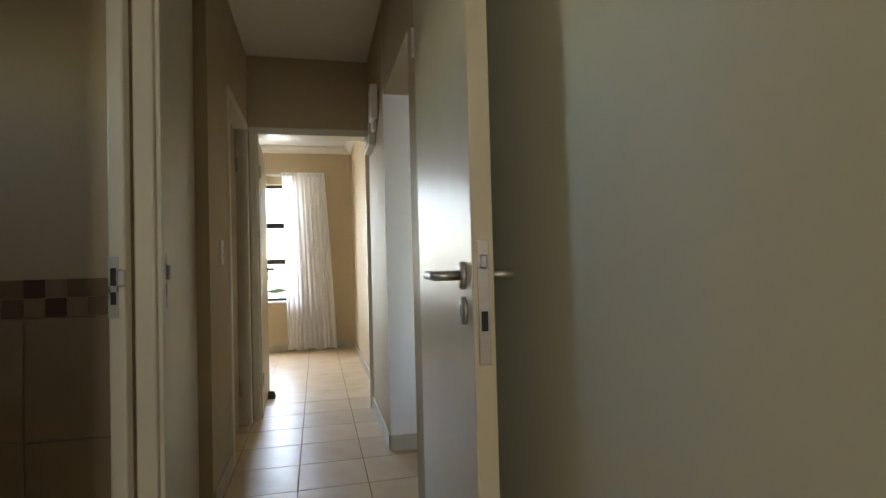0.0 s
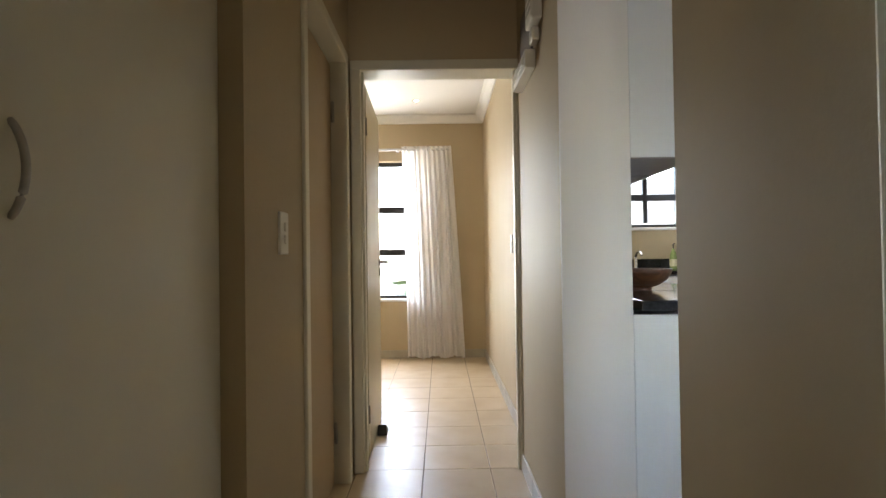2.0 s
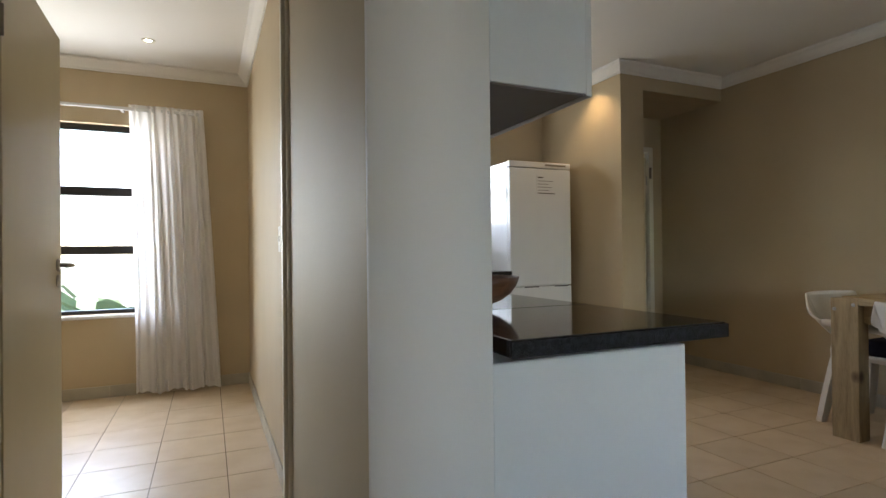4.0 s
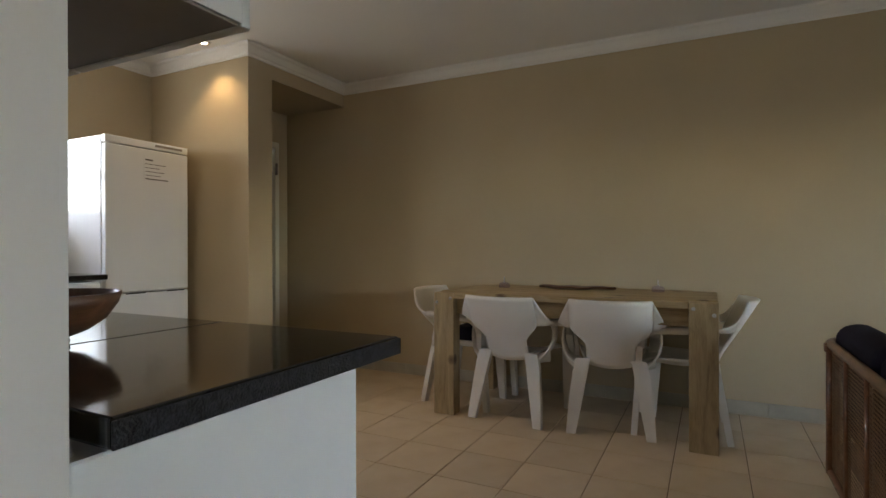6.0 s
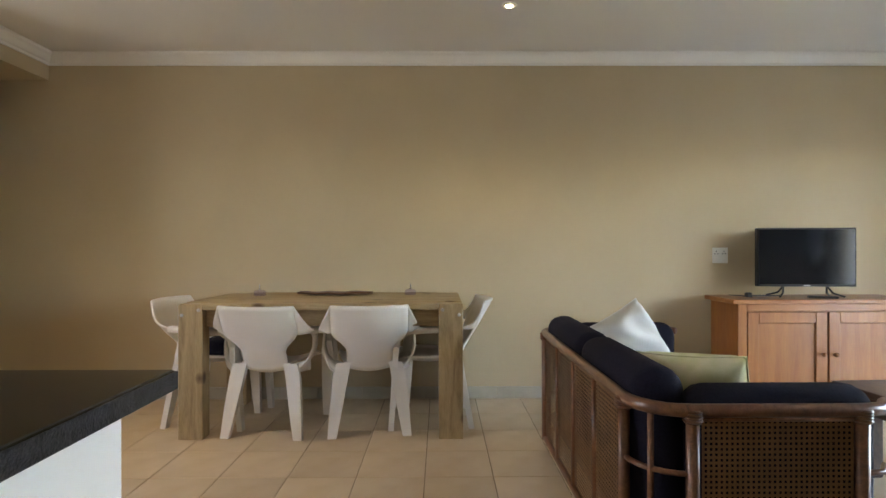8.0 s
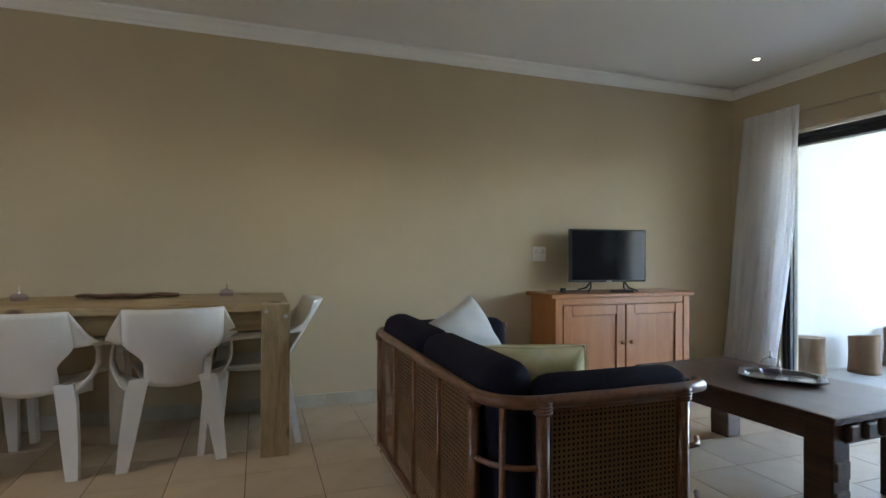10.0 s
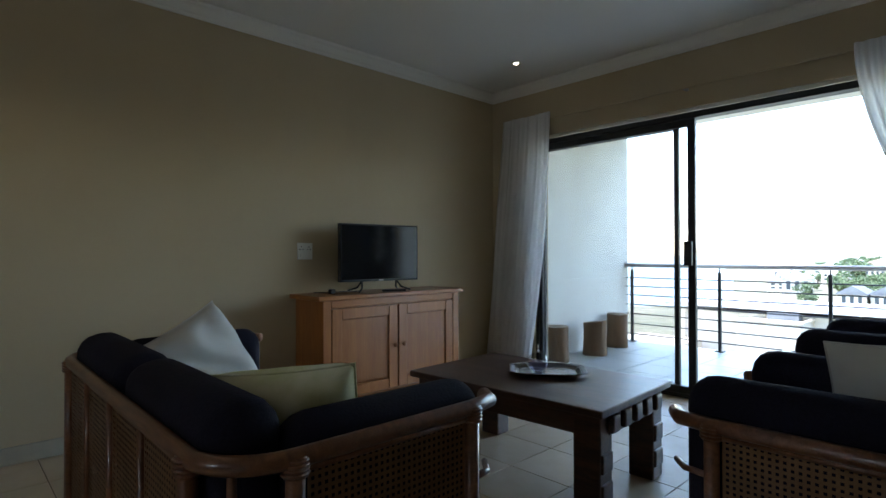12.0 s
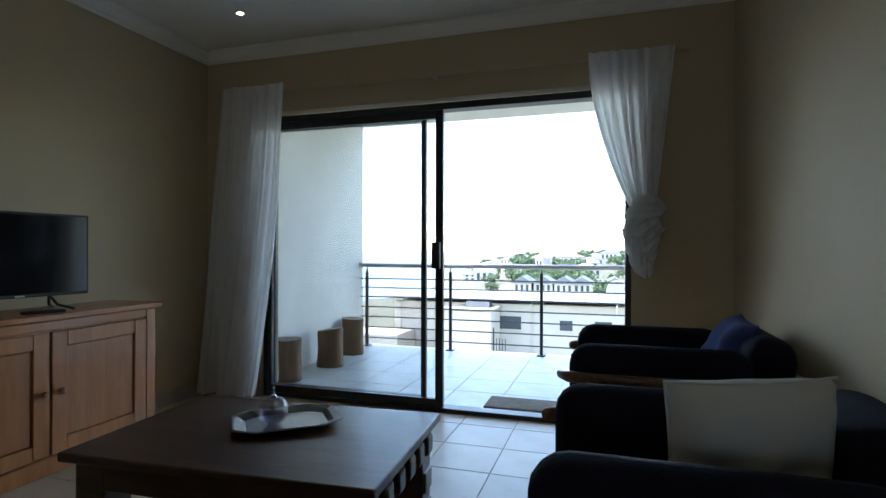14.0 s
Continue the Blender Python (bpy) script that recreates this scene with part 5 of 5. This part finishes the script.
# ---- balcony ----
bm = bmesh.new()
box(bm, -0.4, 4.25, -3.56, SLIDE - 0.22, -0.30, -0.012)
bal = tagged(part("floor_balcony", bm, M_CONCRETE), "pale grey tiled balcony floor", "balcony floor", "", "structure")
BP = 0.40
bal_mesh = mesh_of("tile", boxed(0.003, BP - 0.003, 0.003, BP - 0.003, -0.012, -0.004, bevel=0.0015), M_BALTILE)
for i in range(12):
    for j in range(6):
        x, y = 4.25 - BP * (i + 1), SLIDE - 0.23 - BP * (j + 1)
        if y > -3.56:
            o = new("tile", bal_mesh)
            o.parent = bal
            o.matrix_basis = pose(x, y, 0)
wall("wall_balcony", "x", 4.25, 4.47, -3.47, SLIDE - 0.22, -0.3, 2.75, M_CONCRETE, "pale grey rendered side wall of the balcony")
wall("wall_balcony_right", "x", -0.6, -0.4, -3.75, SLIDE - 0.22, -0.3, 2.75, M_CONCRETE, "pale grey rendered balcony end wall")
wall("wall_balcony_back", "y", SLIDE - 0.22, SLIDE - 0.21, -0.4, LIV - 0.25, -0.3, 2.75, M_CONCRETE, "pale grey rendered outer wall")
bm = bmesh.new()
box(bm, -0.6, 4.47, -3.56, SLIDE - 0.22, 2.55, 2.75)
tagged(part("ceiling_balcony", bm, M_CEIL), "white balcony soffit", "ceiling", "", "structure")

rl = thing("balcony_railing", pose(0, -3.41, 0), "steel balcony railing with seven level rods", "railing")
part("handrail", tubed([(4.245, 0, 0.925), (-0.39, 0, 0.925)], 0.025, 12), M_RAIL, rl, "pale round handrail", True)
for x in (4.164, 3.157, 2.165, 1.17, 0.18):
    p = part("post", boxed(x - 0.016, x + 0.016, -0.016, 0.016, 0.0, 0.86, bevel=0.003), M_FRAME, rl)
    part("base_plate", boxed(x - 0.045, x + 0.045, -0.045, 0.045, -0.004, 0.008, bevel=0.002), M_FRAME, p)
    part("saddle", tubed([(x, 0, 0.86), (x, 0, 0.905)], 0.007, 8), M_FRAME, p)
for z in (0.772, 0.668, 0.563, 0.448, 0.335, 0.215, 0.092):
    part("rod", tubed([(4.245, 0.0, z), (-0.39, 0.0, z)], 0.007, 8), M_FRAME, rl)
part("wall_cap", boxed(4.235, 4.249, -0.04, 0.04, 0.885, 0.965, bevel=0.003), M_RAIL, rl)


def log_stool(x, y, r, h, tilt, label):
    t = thing("log_stool", pose(x, y, -0.004), label, "log stool", "log stools on the balcony")
    rnd = random.Random(int(x * 1000 + y * 100))
    bm = bmesh.new()
    n, rows = 28, 8
    bump = [rnd.uniform(0.94, 1.06) for _ in range(7)]
    rings = []
    for j in range(rows + 1):
        v = j / rows
        ring = []
        for k in range(n):
            a = 2 * math.pi * k / n
            rr = r * (1 + 0.05 * math.sin(3 * a + bump[0] * 6) + 0.025 * math.sin(7 * a + v * 2)) * (1 - 0.05 * math.sin(math.pi * v)) * (1.03 - 0.06 * v)
            ring.append(bm.verts.new((rr * math.cos(a), rr * math.sin(a), h * v + (tilt * rr * math.cos(a) if j == rows else 0))))
        rings.append(ring)
    for a_, b_ in zip(rings, rings[1:]):
        for k in range(n):
            bm.faces.new((a_[k], a_[(k + 1) % n], b_[(k + 1) % n], b_[k]))
    bm.faces.new(rings[0][::-1])
    part("trunk", bm, M_LOG, t, "bare brown log side", True)
    bm = bmesh.new()
    bm.faces.new([bm.verts.new((v.co.x * 0 + r * 0.97 * math.cos(2 * math.pi * k / n), r * 0.97 * math.sin(2 * math.pi * k / n), h + 0.001 + tilt * r * math.cos(2 * math.pi * k / n))) for k, v in enumerate([type("q", (), {"co": Vector((0, 0, 0))})] * n)])
    part("sawn_top", bm, M_LOGTOP, t, "pale sawn end")


log_stool(4.11, -1.73, 0.127, 0.345, 0.0, "greyish cut log used as a stool on the balcony")
log_stool(4.03, -2.33, 0.125, 0.345, -0.14, "brown cut log used as a stool, with a slanting top")
log_stool(4.10, -2.93, 0.118, 0.375, 0.05, "brown cut log used as a stool beside the railing")
mt_ = thing("door_mat", pose(2.03, -1.575, -0.004), "flat brown coir door mat outside the sliding door", "door mat")
part("mat_body", boxed(-0.3, 0.3, -0.14, 0.14, 0, 0.014, bevel=0.004), mat("coir_mat", (0.20, 0.155, 0.11), 0.95, 0.3, 20, 150, 0.4), mt_)


# ---- outdoors ----
def land(x, y):
    """Ground height: a shelf below the flat, falling to the sea on one side and rising to a hill on the other."""
    if y > -6:
        return -7.0
    r = math.hypot(x, y)
    az = x / max(1.0, -y)
    sea = min(1.0, max(0.0, (az - 0.16) / 0.22)) * min(1.0, max(0.0, (r - 70) / 250))
    hill = min(1.0, max(0.0, (0.12 - az) / 0.3)) * min(1.0, max(0.0, (r - 160) / 500)) * (1.0 - min(1.0, max(0.0, (r - 900) / 900)))
    return -7.0 - 2.0 * min(1.0, max(0.0, (r - 25) / 60)) - 19.0 * sea + 14.0 * hill + 1.2 * math.sin(x * 0.021) * math.sin(y * 0.017) * min(1.0, r / 200)


M_GROUND = mat("dry_grass_ground", (0.13, 0.13, 0.06), 0.95, 0.35, 0.05, 2.0, 0.2, tint=(0.22, 0.19, 0.12))
# water lightened far above its own tone, standing in for distance haze
M_SEA = mat("hazed_sea_water", (0.29, 0.37, 0.38), 0.5, 0.12, 0.01, 0.3, 0.2, spec=0.2)
M_RENDER = mat("white_house_render", (0.50, 0.435, 0.355), 0.85, 0.1, 0.6, 20, 0.1)
M_ROOF = mat("light_metal_roof", (0.46, 0.45, 0.44), 0.6, 0.12, 0.5, 15, 0.1)
M_DARKROOF = mat("slate_roof", (0.19, 0.19, 0.20), 0.75, 0.25, 0.6, 15, 0.2)
M_REDROOF = mat("clay_roof", (0.30, 0.20, 0.16), 0.85, 0.2, 0.6, 15, 0.2)
M_PANE = mat("dark_window_pane", (0.06, 0.07, 0.08), 0.1, 0.1, 2, 20, 0.0)
M_LEAF = mat("leaf_green", (0.12, 0.165, 0.075), 0.8, 0.3, 1.5, 6, 0.0, tint=(0.10, 0.14, 0.06))
M_BARK = mat("tree_bark", (0.12, 0.085, 0.055), 0.9, 0.3, 3, 30, 0.3)

bm = bmesh.new()
radii = [0, 8, 16, 30, 50, 80, 120, 170, 230, 300, 380, 470, 580, 700, 850, 1050, 1300, 1700, 2300, 3200, 4500]
n = 72
rows = []
for r in radii[1:]:
    rows.append([bm.verts.new((r * math.cos(2 * math.pi * k / n), r * math.sin(2 * math.pi * k / n), land(r * math.cos(2 * math.pi * k / n), r * math.sin(2 * math.pi * k / n)))) for k in range(n)])
c = bm.verts.new((0, 0, -7))
for k in range(n):
    bm.faces.new((c, rows[0][k], rows[0][(k + 1) % n]))
for a, b in zip(rows, rows[1:]):
    for k in range(n):
        bm.faces.new((a[k], b[k], b[(k + 1) % n], a[(k + 1) % n]))
structure("ground", bm, M_GROUND, "grassy ground falling towards the sea", True)
bm = bmesh.new()
bm.faces.new([bm.verts.new(p) for p in ((40, -4600, -23.5), (4600, -4600, -23.5), (4600, -60, -23.5), (60, -60, -23.5))])
structure("water", bm, M_SEA, "sea with distance haze in its pale blue colour")

# the storeys under the flat, so that the balcony stands on a building
structure("wall_lower_storeys", boxed(-3.4, 4.67, -3.56, 7.65, -7.2, -0.31), M_RENDER, "white rendered lower storeys of the building")


def house(m, w, d, h, roof, rise, cols, floors, label, group="houses on the hill", dormer=False):
    """Rendered walls with windows on the front (local +y), under a gabled or hipped roof with eaves."""
    t = thing("house", m, label, "house", group)
    part("wall", boxed(-w / 2, w / 2, -d / 2, d / 2, -3.0, h), M_RENDER, t)
    bm = bmesh.new()
    e = 0.35
    a = [bm.verts.new(p) for p in ((-w / 2 - e, -d / 2 - e, h), (w / 2 + e, -d / 2 - e, h), (w / 2 + e, d / 2 + e, h), (-w / 2 - e, d / 2 + e, h))]
    lo = [bm.verts.new((v.co.x, v.co.y, h - 0.18)) for v in a]
    if dormer:
        r0, r1 = bm.verts.new((0, -d / 2 - e, h + rise)), bm.verts.new((0, d / 2 + e, h + rise))
        bm.faces.new((a[0], r0, r1, a[3]))
        bm.faces.new((a[1], a[2], r1, r0))
        bm.faces.new((a[0], a[1], r0))
        bm.faces.new((a[2], a[3], r1))
    else:
        k = min(w, d) * 0.45
        r0, r1 = bm.verts.new((-w / 2 + k, 0, h + rise)), bm.verts.new((w / 2 - k, 0, h + rise))
        bm.faces.new((a[0], a[1], r1, r0))
        bm.faces.new((a[2], a[3], r0, r1))
        bm.faces.new((a[1], a[2], r1))
        bm.faces.new((a[3], a[0], r0))
    for i in range(4):
        bm.faces.new((a[i], lo[i], lo[(i + 1) % 4], a[(i + 1) % 4]))
    bm.faces.new(lo)
    part("roof", bm, roof, t)
    ww, hh = w / (cols * 2 + 1), h / floors * 0.5
    for f in range(floors):
        for cidx in range(cols):
            x = -w / 2 + ww * (1.5 + 2 * cidx)
            z = h * f / floors + h / floors * 0.3
            wd = part("window", boxed(x - ww * 0.55, x + ww * 0.55, d / 2 - 0.05, d / 2 + 0.04, z - 0.06, z + hh + 0.06), M_RENDER, t)
            part("pane", boxed(x - ww * 0.48, x + ww * 0.48, d / 2 + 0.0, d / 2 + 0.05, z, z + hh), M_PANE, wd)
    return t


# the neighbouring block just below
nb_ = thing("apartment_building", pose(6.5, -36.0, -7.0), "long white neighbouring building with a pale low metal roof", "building")
part("wall", boxed(-14, 10.8, -8, 0, -2, 4.2, bevel=0.05), M_RENDER, nb_)
part("projecting_wing", boxed(2.6, 6.0, 0, 3.0, -2, 3.95, bevel=0.04), M_RENDER, nb_, "white wing with a flat parapet")
part("wing_parapet", boxed(2.5, 6.1, 2.7, 3.1, 3.95, 4.12, bevel=0.03), M_RENDER, nb_)
part("wing_side_parapet", boxed(2.5, 2.7, 0.0, 2.69, 3.95, 4.12, bevel=0.03), M_RENDER, nb_)
# no recess is cut: a solid dark box gives its shade
part("wing_recess_shade", boxed(3.2, 4.9, 0.0, 0.9, 3.96, 4.38), M_DARKROOF, nb_, "dark box standing in for a recess's shade on the wing")
part("side_wing", boxed(9.0, 13.5, 0.5, 4.0, -2, 2.2, bevel=0.04), M_RENDER, nb_, "lower white wing")
bm = bmesh.new()
vs = [bm.verts.new(p) for p in ((-14.6, 0.8, 4.66), (11.4, 0.8, 4.66), (10.6, -8.8, 4.5), (-14.6, -8.8, 4.5), (-14.6, 0.8, 4.5), (11.4, 0.8, 4.5), (10.6, -8.8, 4.3), (-14.6, -8.8, 4.3))]
for f in [(0, 1, 2, 3), (7, 6, 5, 4), (0, 4, 5, 1), (1, 5, 6, 2), (2, 6, 7, 3), (3, 7, 4, 0)]:
    bm.faces.new([vs[i] for i in f])
rf = part("roof", bm, M_ROOF, nb_, "pale sheet metal roof")
for k in range(25):
    x = -14.2 + k * 1.0
    part("roof_rib", tubed([(x, 0.8, 4.68), (x, -8.8, 4.52)], 0.03, 4), M_ROOF, rf)
for x, w, z0, z1 in ((-11.0, 1.0, 2.2, 3.1), (-8.0, 1.0, 2.2, 3.1), (-4.6, 1.0, 2.2, 3.1), (-2.1, 0.75, 2.5, 3.08), (1.85, 1.45, 2.45, 3.25)):
    y = 0.0
    w_ = part("window", boxed(x - w / 2 - 0.06, x + w / 2 + 0.06, y - 0.05, y + 0.03, z0 - 0.06, z1 + 0.06), M_FRAME, nb_)
    part("pane", boxed(x - w / 2, x + w / 2, y, y + 0.045, z0, z1), M_PANE, w_)
    part("glazing_bar", boxed(x - 0.025, x + 0.025, y, y + 0.055, z0, z1), M_FRAME, w_)
    part("sill", boxed(x - w / 2 - 0.1, x + w / 2 + 0.1, y, y + 0.12, z0 - 0.14, z0 - 0.06), M_RENDER, w_)
for k in range(8):
    part("downpipe" if k == 7 else "wall_rib", boxed(-13.5 + k * 3.4, -13.42 + k * 3.4, 0.0, 0.07, -2, 4.15), M_RENDER, nb_)
part("terrace_wall", boxed(-14, 8, 6.5, 6.75, -2, 1.3), M_RENDER, nb_, "low white garden wall")
part("fascia", boxed(-14.6, 11.4, 0.81, 0.86, 4.5, 4.64), M_ROOF, nb_, "pale grey eaves fascia")
part("rainwater_pipe", tubed([(0.3, 0.06, -2), (0.3, 0.06, 4.3), (0.3, 0.6, 4.5)], 0.05, 6), M_RENDER, nb_)
for k in range(5):
    part("gate_bar", tubed([(1.6 + k * 0.2, 3.2, 0.6), (1.6 + k * 0.2, 3.2, 2.2)], 0.025, 5), M_FRAME, nb_)
part("gate_rail", tubed([(2.4, 3.2, 1.2), (2.4, 3.2, 2.9)], 0.06, 6), M_FRAME, nb_)

dish = thing("satellite_dish", pose(1.11, -27.5, -2.5), "white satellite dish on a pole beyond the balcony", "satellite dish")
bm = bmesh.new()
shell(bm, lambda u, v: (0.55 * v * math.cos(math.pi * u), 0.16 * v * v, 0.6 * v * math.sin(math.pi * u)), 20, 5, 0.03)
bmesh.ops.translate(bm, vec=(0, 0, 1.4), verts=bm.verts[:])
part("reflector", bm, M_RENDER, dish, "", True)
part("pole", tubed([(0, 0.02, -4.5), (0, 0.02, 1.4)], 0.04, 8), M_STEEL, dish)
part("feed_arm", tubed([(0, 0.05, 0.85), (0, 0.7, 1.3)], 0.02, 6), M_STEEL, dish)

rnd = random.Random(11)
for x, back in ((21.4, 0.0), (16.5, 0.8), (11.6, 0.0), (7.6, 0.8), (0.5, 0.0), (-3.6, 0.6)):
    house(pose(x, -128 - back, -9.3), 4.4, 8.0, 2.7, M_DARKROOF, 1.5, 3, 1, "white gabled terrace house with a dark roof", "gabled terrace houses", True)
house(pose(17, -400, -10.0, 0, 0, -3), 42, 14, 6.4, M_ROOF, 2.0, 12, 3, "long white three-storey building on the hilltop", "houses on the hill")
for k in range(70):
    r = rnd.uniform(190, 640)
    az = rnd.uniform(-0.32, 0.26)
    y = -r
    x = az * r
    if land(x, y) < -20:
        continue
    w = rnd.uniform(7, 13)
    house(pose(x, y, land(x, y), 0, 0, rnd.uniform(-25, 25)), w, rnd.uniform(8, 11), rnd.choice((3.0, 3.4, 5.6)), rnd.choice((M_ROOF, M_DARKROOF, M_REDROOF, M_ROOF)), rnd.uniform(1.4, 2.6), rnd.choice((3, 4)), rnd.choice((1, 2)), "white house with a pitched roof on the far hillside")


def crown_mesh(seed, leaves, size):
    """A loose crown: clumps of small leaf faces round several limbs, uneven and open."""
    g = random.Random(seed)
    verts, faces = [], []
    clumps = [(g.uniform(-0.6, 0.6), g.uniform(-0.6, 0.6), g.uniform(0.35, 1.1), g.uniform(0.22, 0.45)) for _ in range(11)]
    for _ in range(leaves):
        cx, cy, cz, cr = g.choice(clumps)
        d = Vector((g.gauss(0, 1), g.gauss(0, 1), g.gauss(0, 0.8))).normalized() * cr * g.uniform(0.55, 1.05)
        p = Vector((cx, cy, cz)) + d
        a = Vector((g.uniform(-1, 1), g.uniform(-1, 1), g.uniform(-1, 1))).normalized() * size * g.uniform(0.6, 1.3)
        b = a.cross(Vector((g.uniform(-1, 1), g.uniform(-1, 1), g.uniform(-1, 1)))).normalized() * size * 0.55
        i = len(verts)
        verts += [p - a, p + b, p + a, p - b]
        faces.append((i, i + 1, i + 2, i + 3))
    me = bpy.data.meshes.new("crown")
    me.from_pydata(verts, [], faces)
    me.materials.append(M_LEAF)
    return me


crowns = [crown_mesh(s, 900, 0.09) for s in (1, 2, 3)]
trunk_bm = bmesh.new()
tube(trunk_bm, [(0, 0, -0.35), (0.02, 0.0, 0.1), (0.0, 0.02, 0.45), (0.03, 0.0, 0.8)], 0.05, 7, radii=[0.075, 0.055, 0.04, 0.015])
for a in (0.4, 2.3, 4.4):
    tube(trunk_bm, [(0, 0, 0.3), (0.2 * math.cos(a), 0.2 * math.sin(a), 0.55), (0.4 * math.cos(a), 0.4 * math.sin(a), 0.75)], 0.02, 5, radii=[0.03, 0.02, 0.008])
trunk_mesh = mesh_of("trunk", trunk_bm, M_BARK, True)


def tree(x, y, z, s, label, group):
    t = thing("tree", pose(x, y, z, 0, 0, rnd.uniform(0, 360)), label, "tree", group)
    for nm, me in (("trunk", trunk_mesh), ("crown", rnd.choice(crowns))):
        o = new(nm, me)
        o.parent = t
        o.matrix_basis = Matrix.Diagonal((s, s, s * rnd.uniform(0.8, 1.0), 1))


for k in range(34):
    r = rnd.uniform(60, 118) if k < 10 else rnd.uniform(136, 190)
    az = rnd.uniform(-0.32, 0.02) if k < 10 else rnd.uniform(-0.32, 0.2)
    tree(az * r, -r, land(az * r, -r), rnd.uniform(3.0, 5.0), "leafy green tree among the houses", "trees among the houses")
for k in range(165):
    r = rnd.uniform(138, 230) if k < 45 else rnd.uniform(200, 680)
    az = rnd.uniform(-0.34, 0.24)
    if land(az * r, -r) > -20:
        tree(az * r, -r, land(az * r, -r), rnd.uniform(2.4, 3.8) if k < 45 else rnd.uniform(4.0, 6.5), "leafy green tree on the far hillside", "trees on the far hillside")
for x, y, s in ((-2.6, 13.5, 4.4), (-0.6, 15.5, 4.7), (-4.8, 16.0, 4.9), (-7.5, 17, 5.0), (1.5, 19.0, 5.0), (-3.5, 20, 5.2)):
    tree(x, y, -6.0, s, "leafy green tree outside the bedroom window", "trees outside the bedroom")
wall("wall_neighbour", "y", 10.2, 10.4, 0.9, 6.0, -7.0, 2.3, M_RENDER, "sunlit white neighbouring wall outside the kitchen")

# ---- tiled floor: one sheet of grout with separate tiles on it ----
bm = bmesh.new()
box(bm, -3.4, DINE, -1.42, 7.6, -0.12, -0.004)
floor = tagged(part("floor", bm, M_GROUT), "beige glazed ceramic floor tiles with thin brown joints", "floor", "", "structure")
PX, PY, GAP = 0.342, 0.343, 0.004
tile_mesh = mesh_of("tile", boxed(GAP / 2, PX - GAP / 2, GAP / 2, PY - GAP / 2, -0.008, 0.0, bevel=0.0015), M_TILE)
rest = bmesh.new()
i0, j0 = math.floor((-3.2 + 0.004) / PX), math.floor((SLIDE - 2.721) / PY)
for i in range(i0, math.ceil((DINE + 0.004) / PX)):
    for j in range(j0, math.ceil((7.45 - 2.721) / PY)):
        x, y = -0.004 + i * PX, 2.721 + j * PY
        near = (x > LIV - PX and y < 4.6 and x + PX > LIV) or (L_CORR - PX < x < R_CORR and 2.1 < y < 4.7)
        if near:
            o = new("tile", tile_mesh)
            o.parent = floor
            o.matrix_basis = pose(x, y, 0)
        else:
            box(rest, x + GAP / 2, x + PX - GAP / 2, y + GAP / 2, y + PY - GAP / 2, -0.008, 0.0)
tagged(part("far_tiles", rest, M_TILE, floor), kind="stuff")
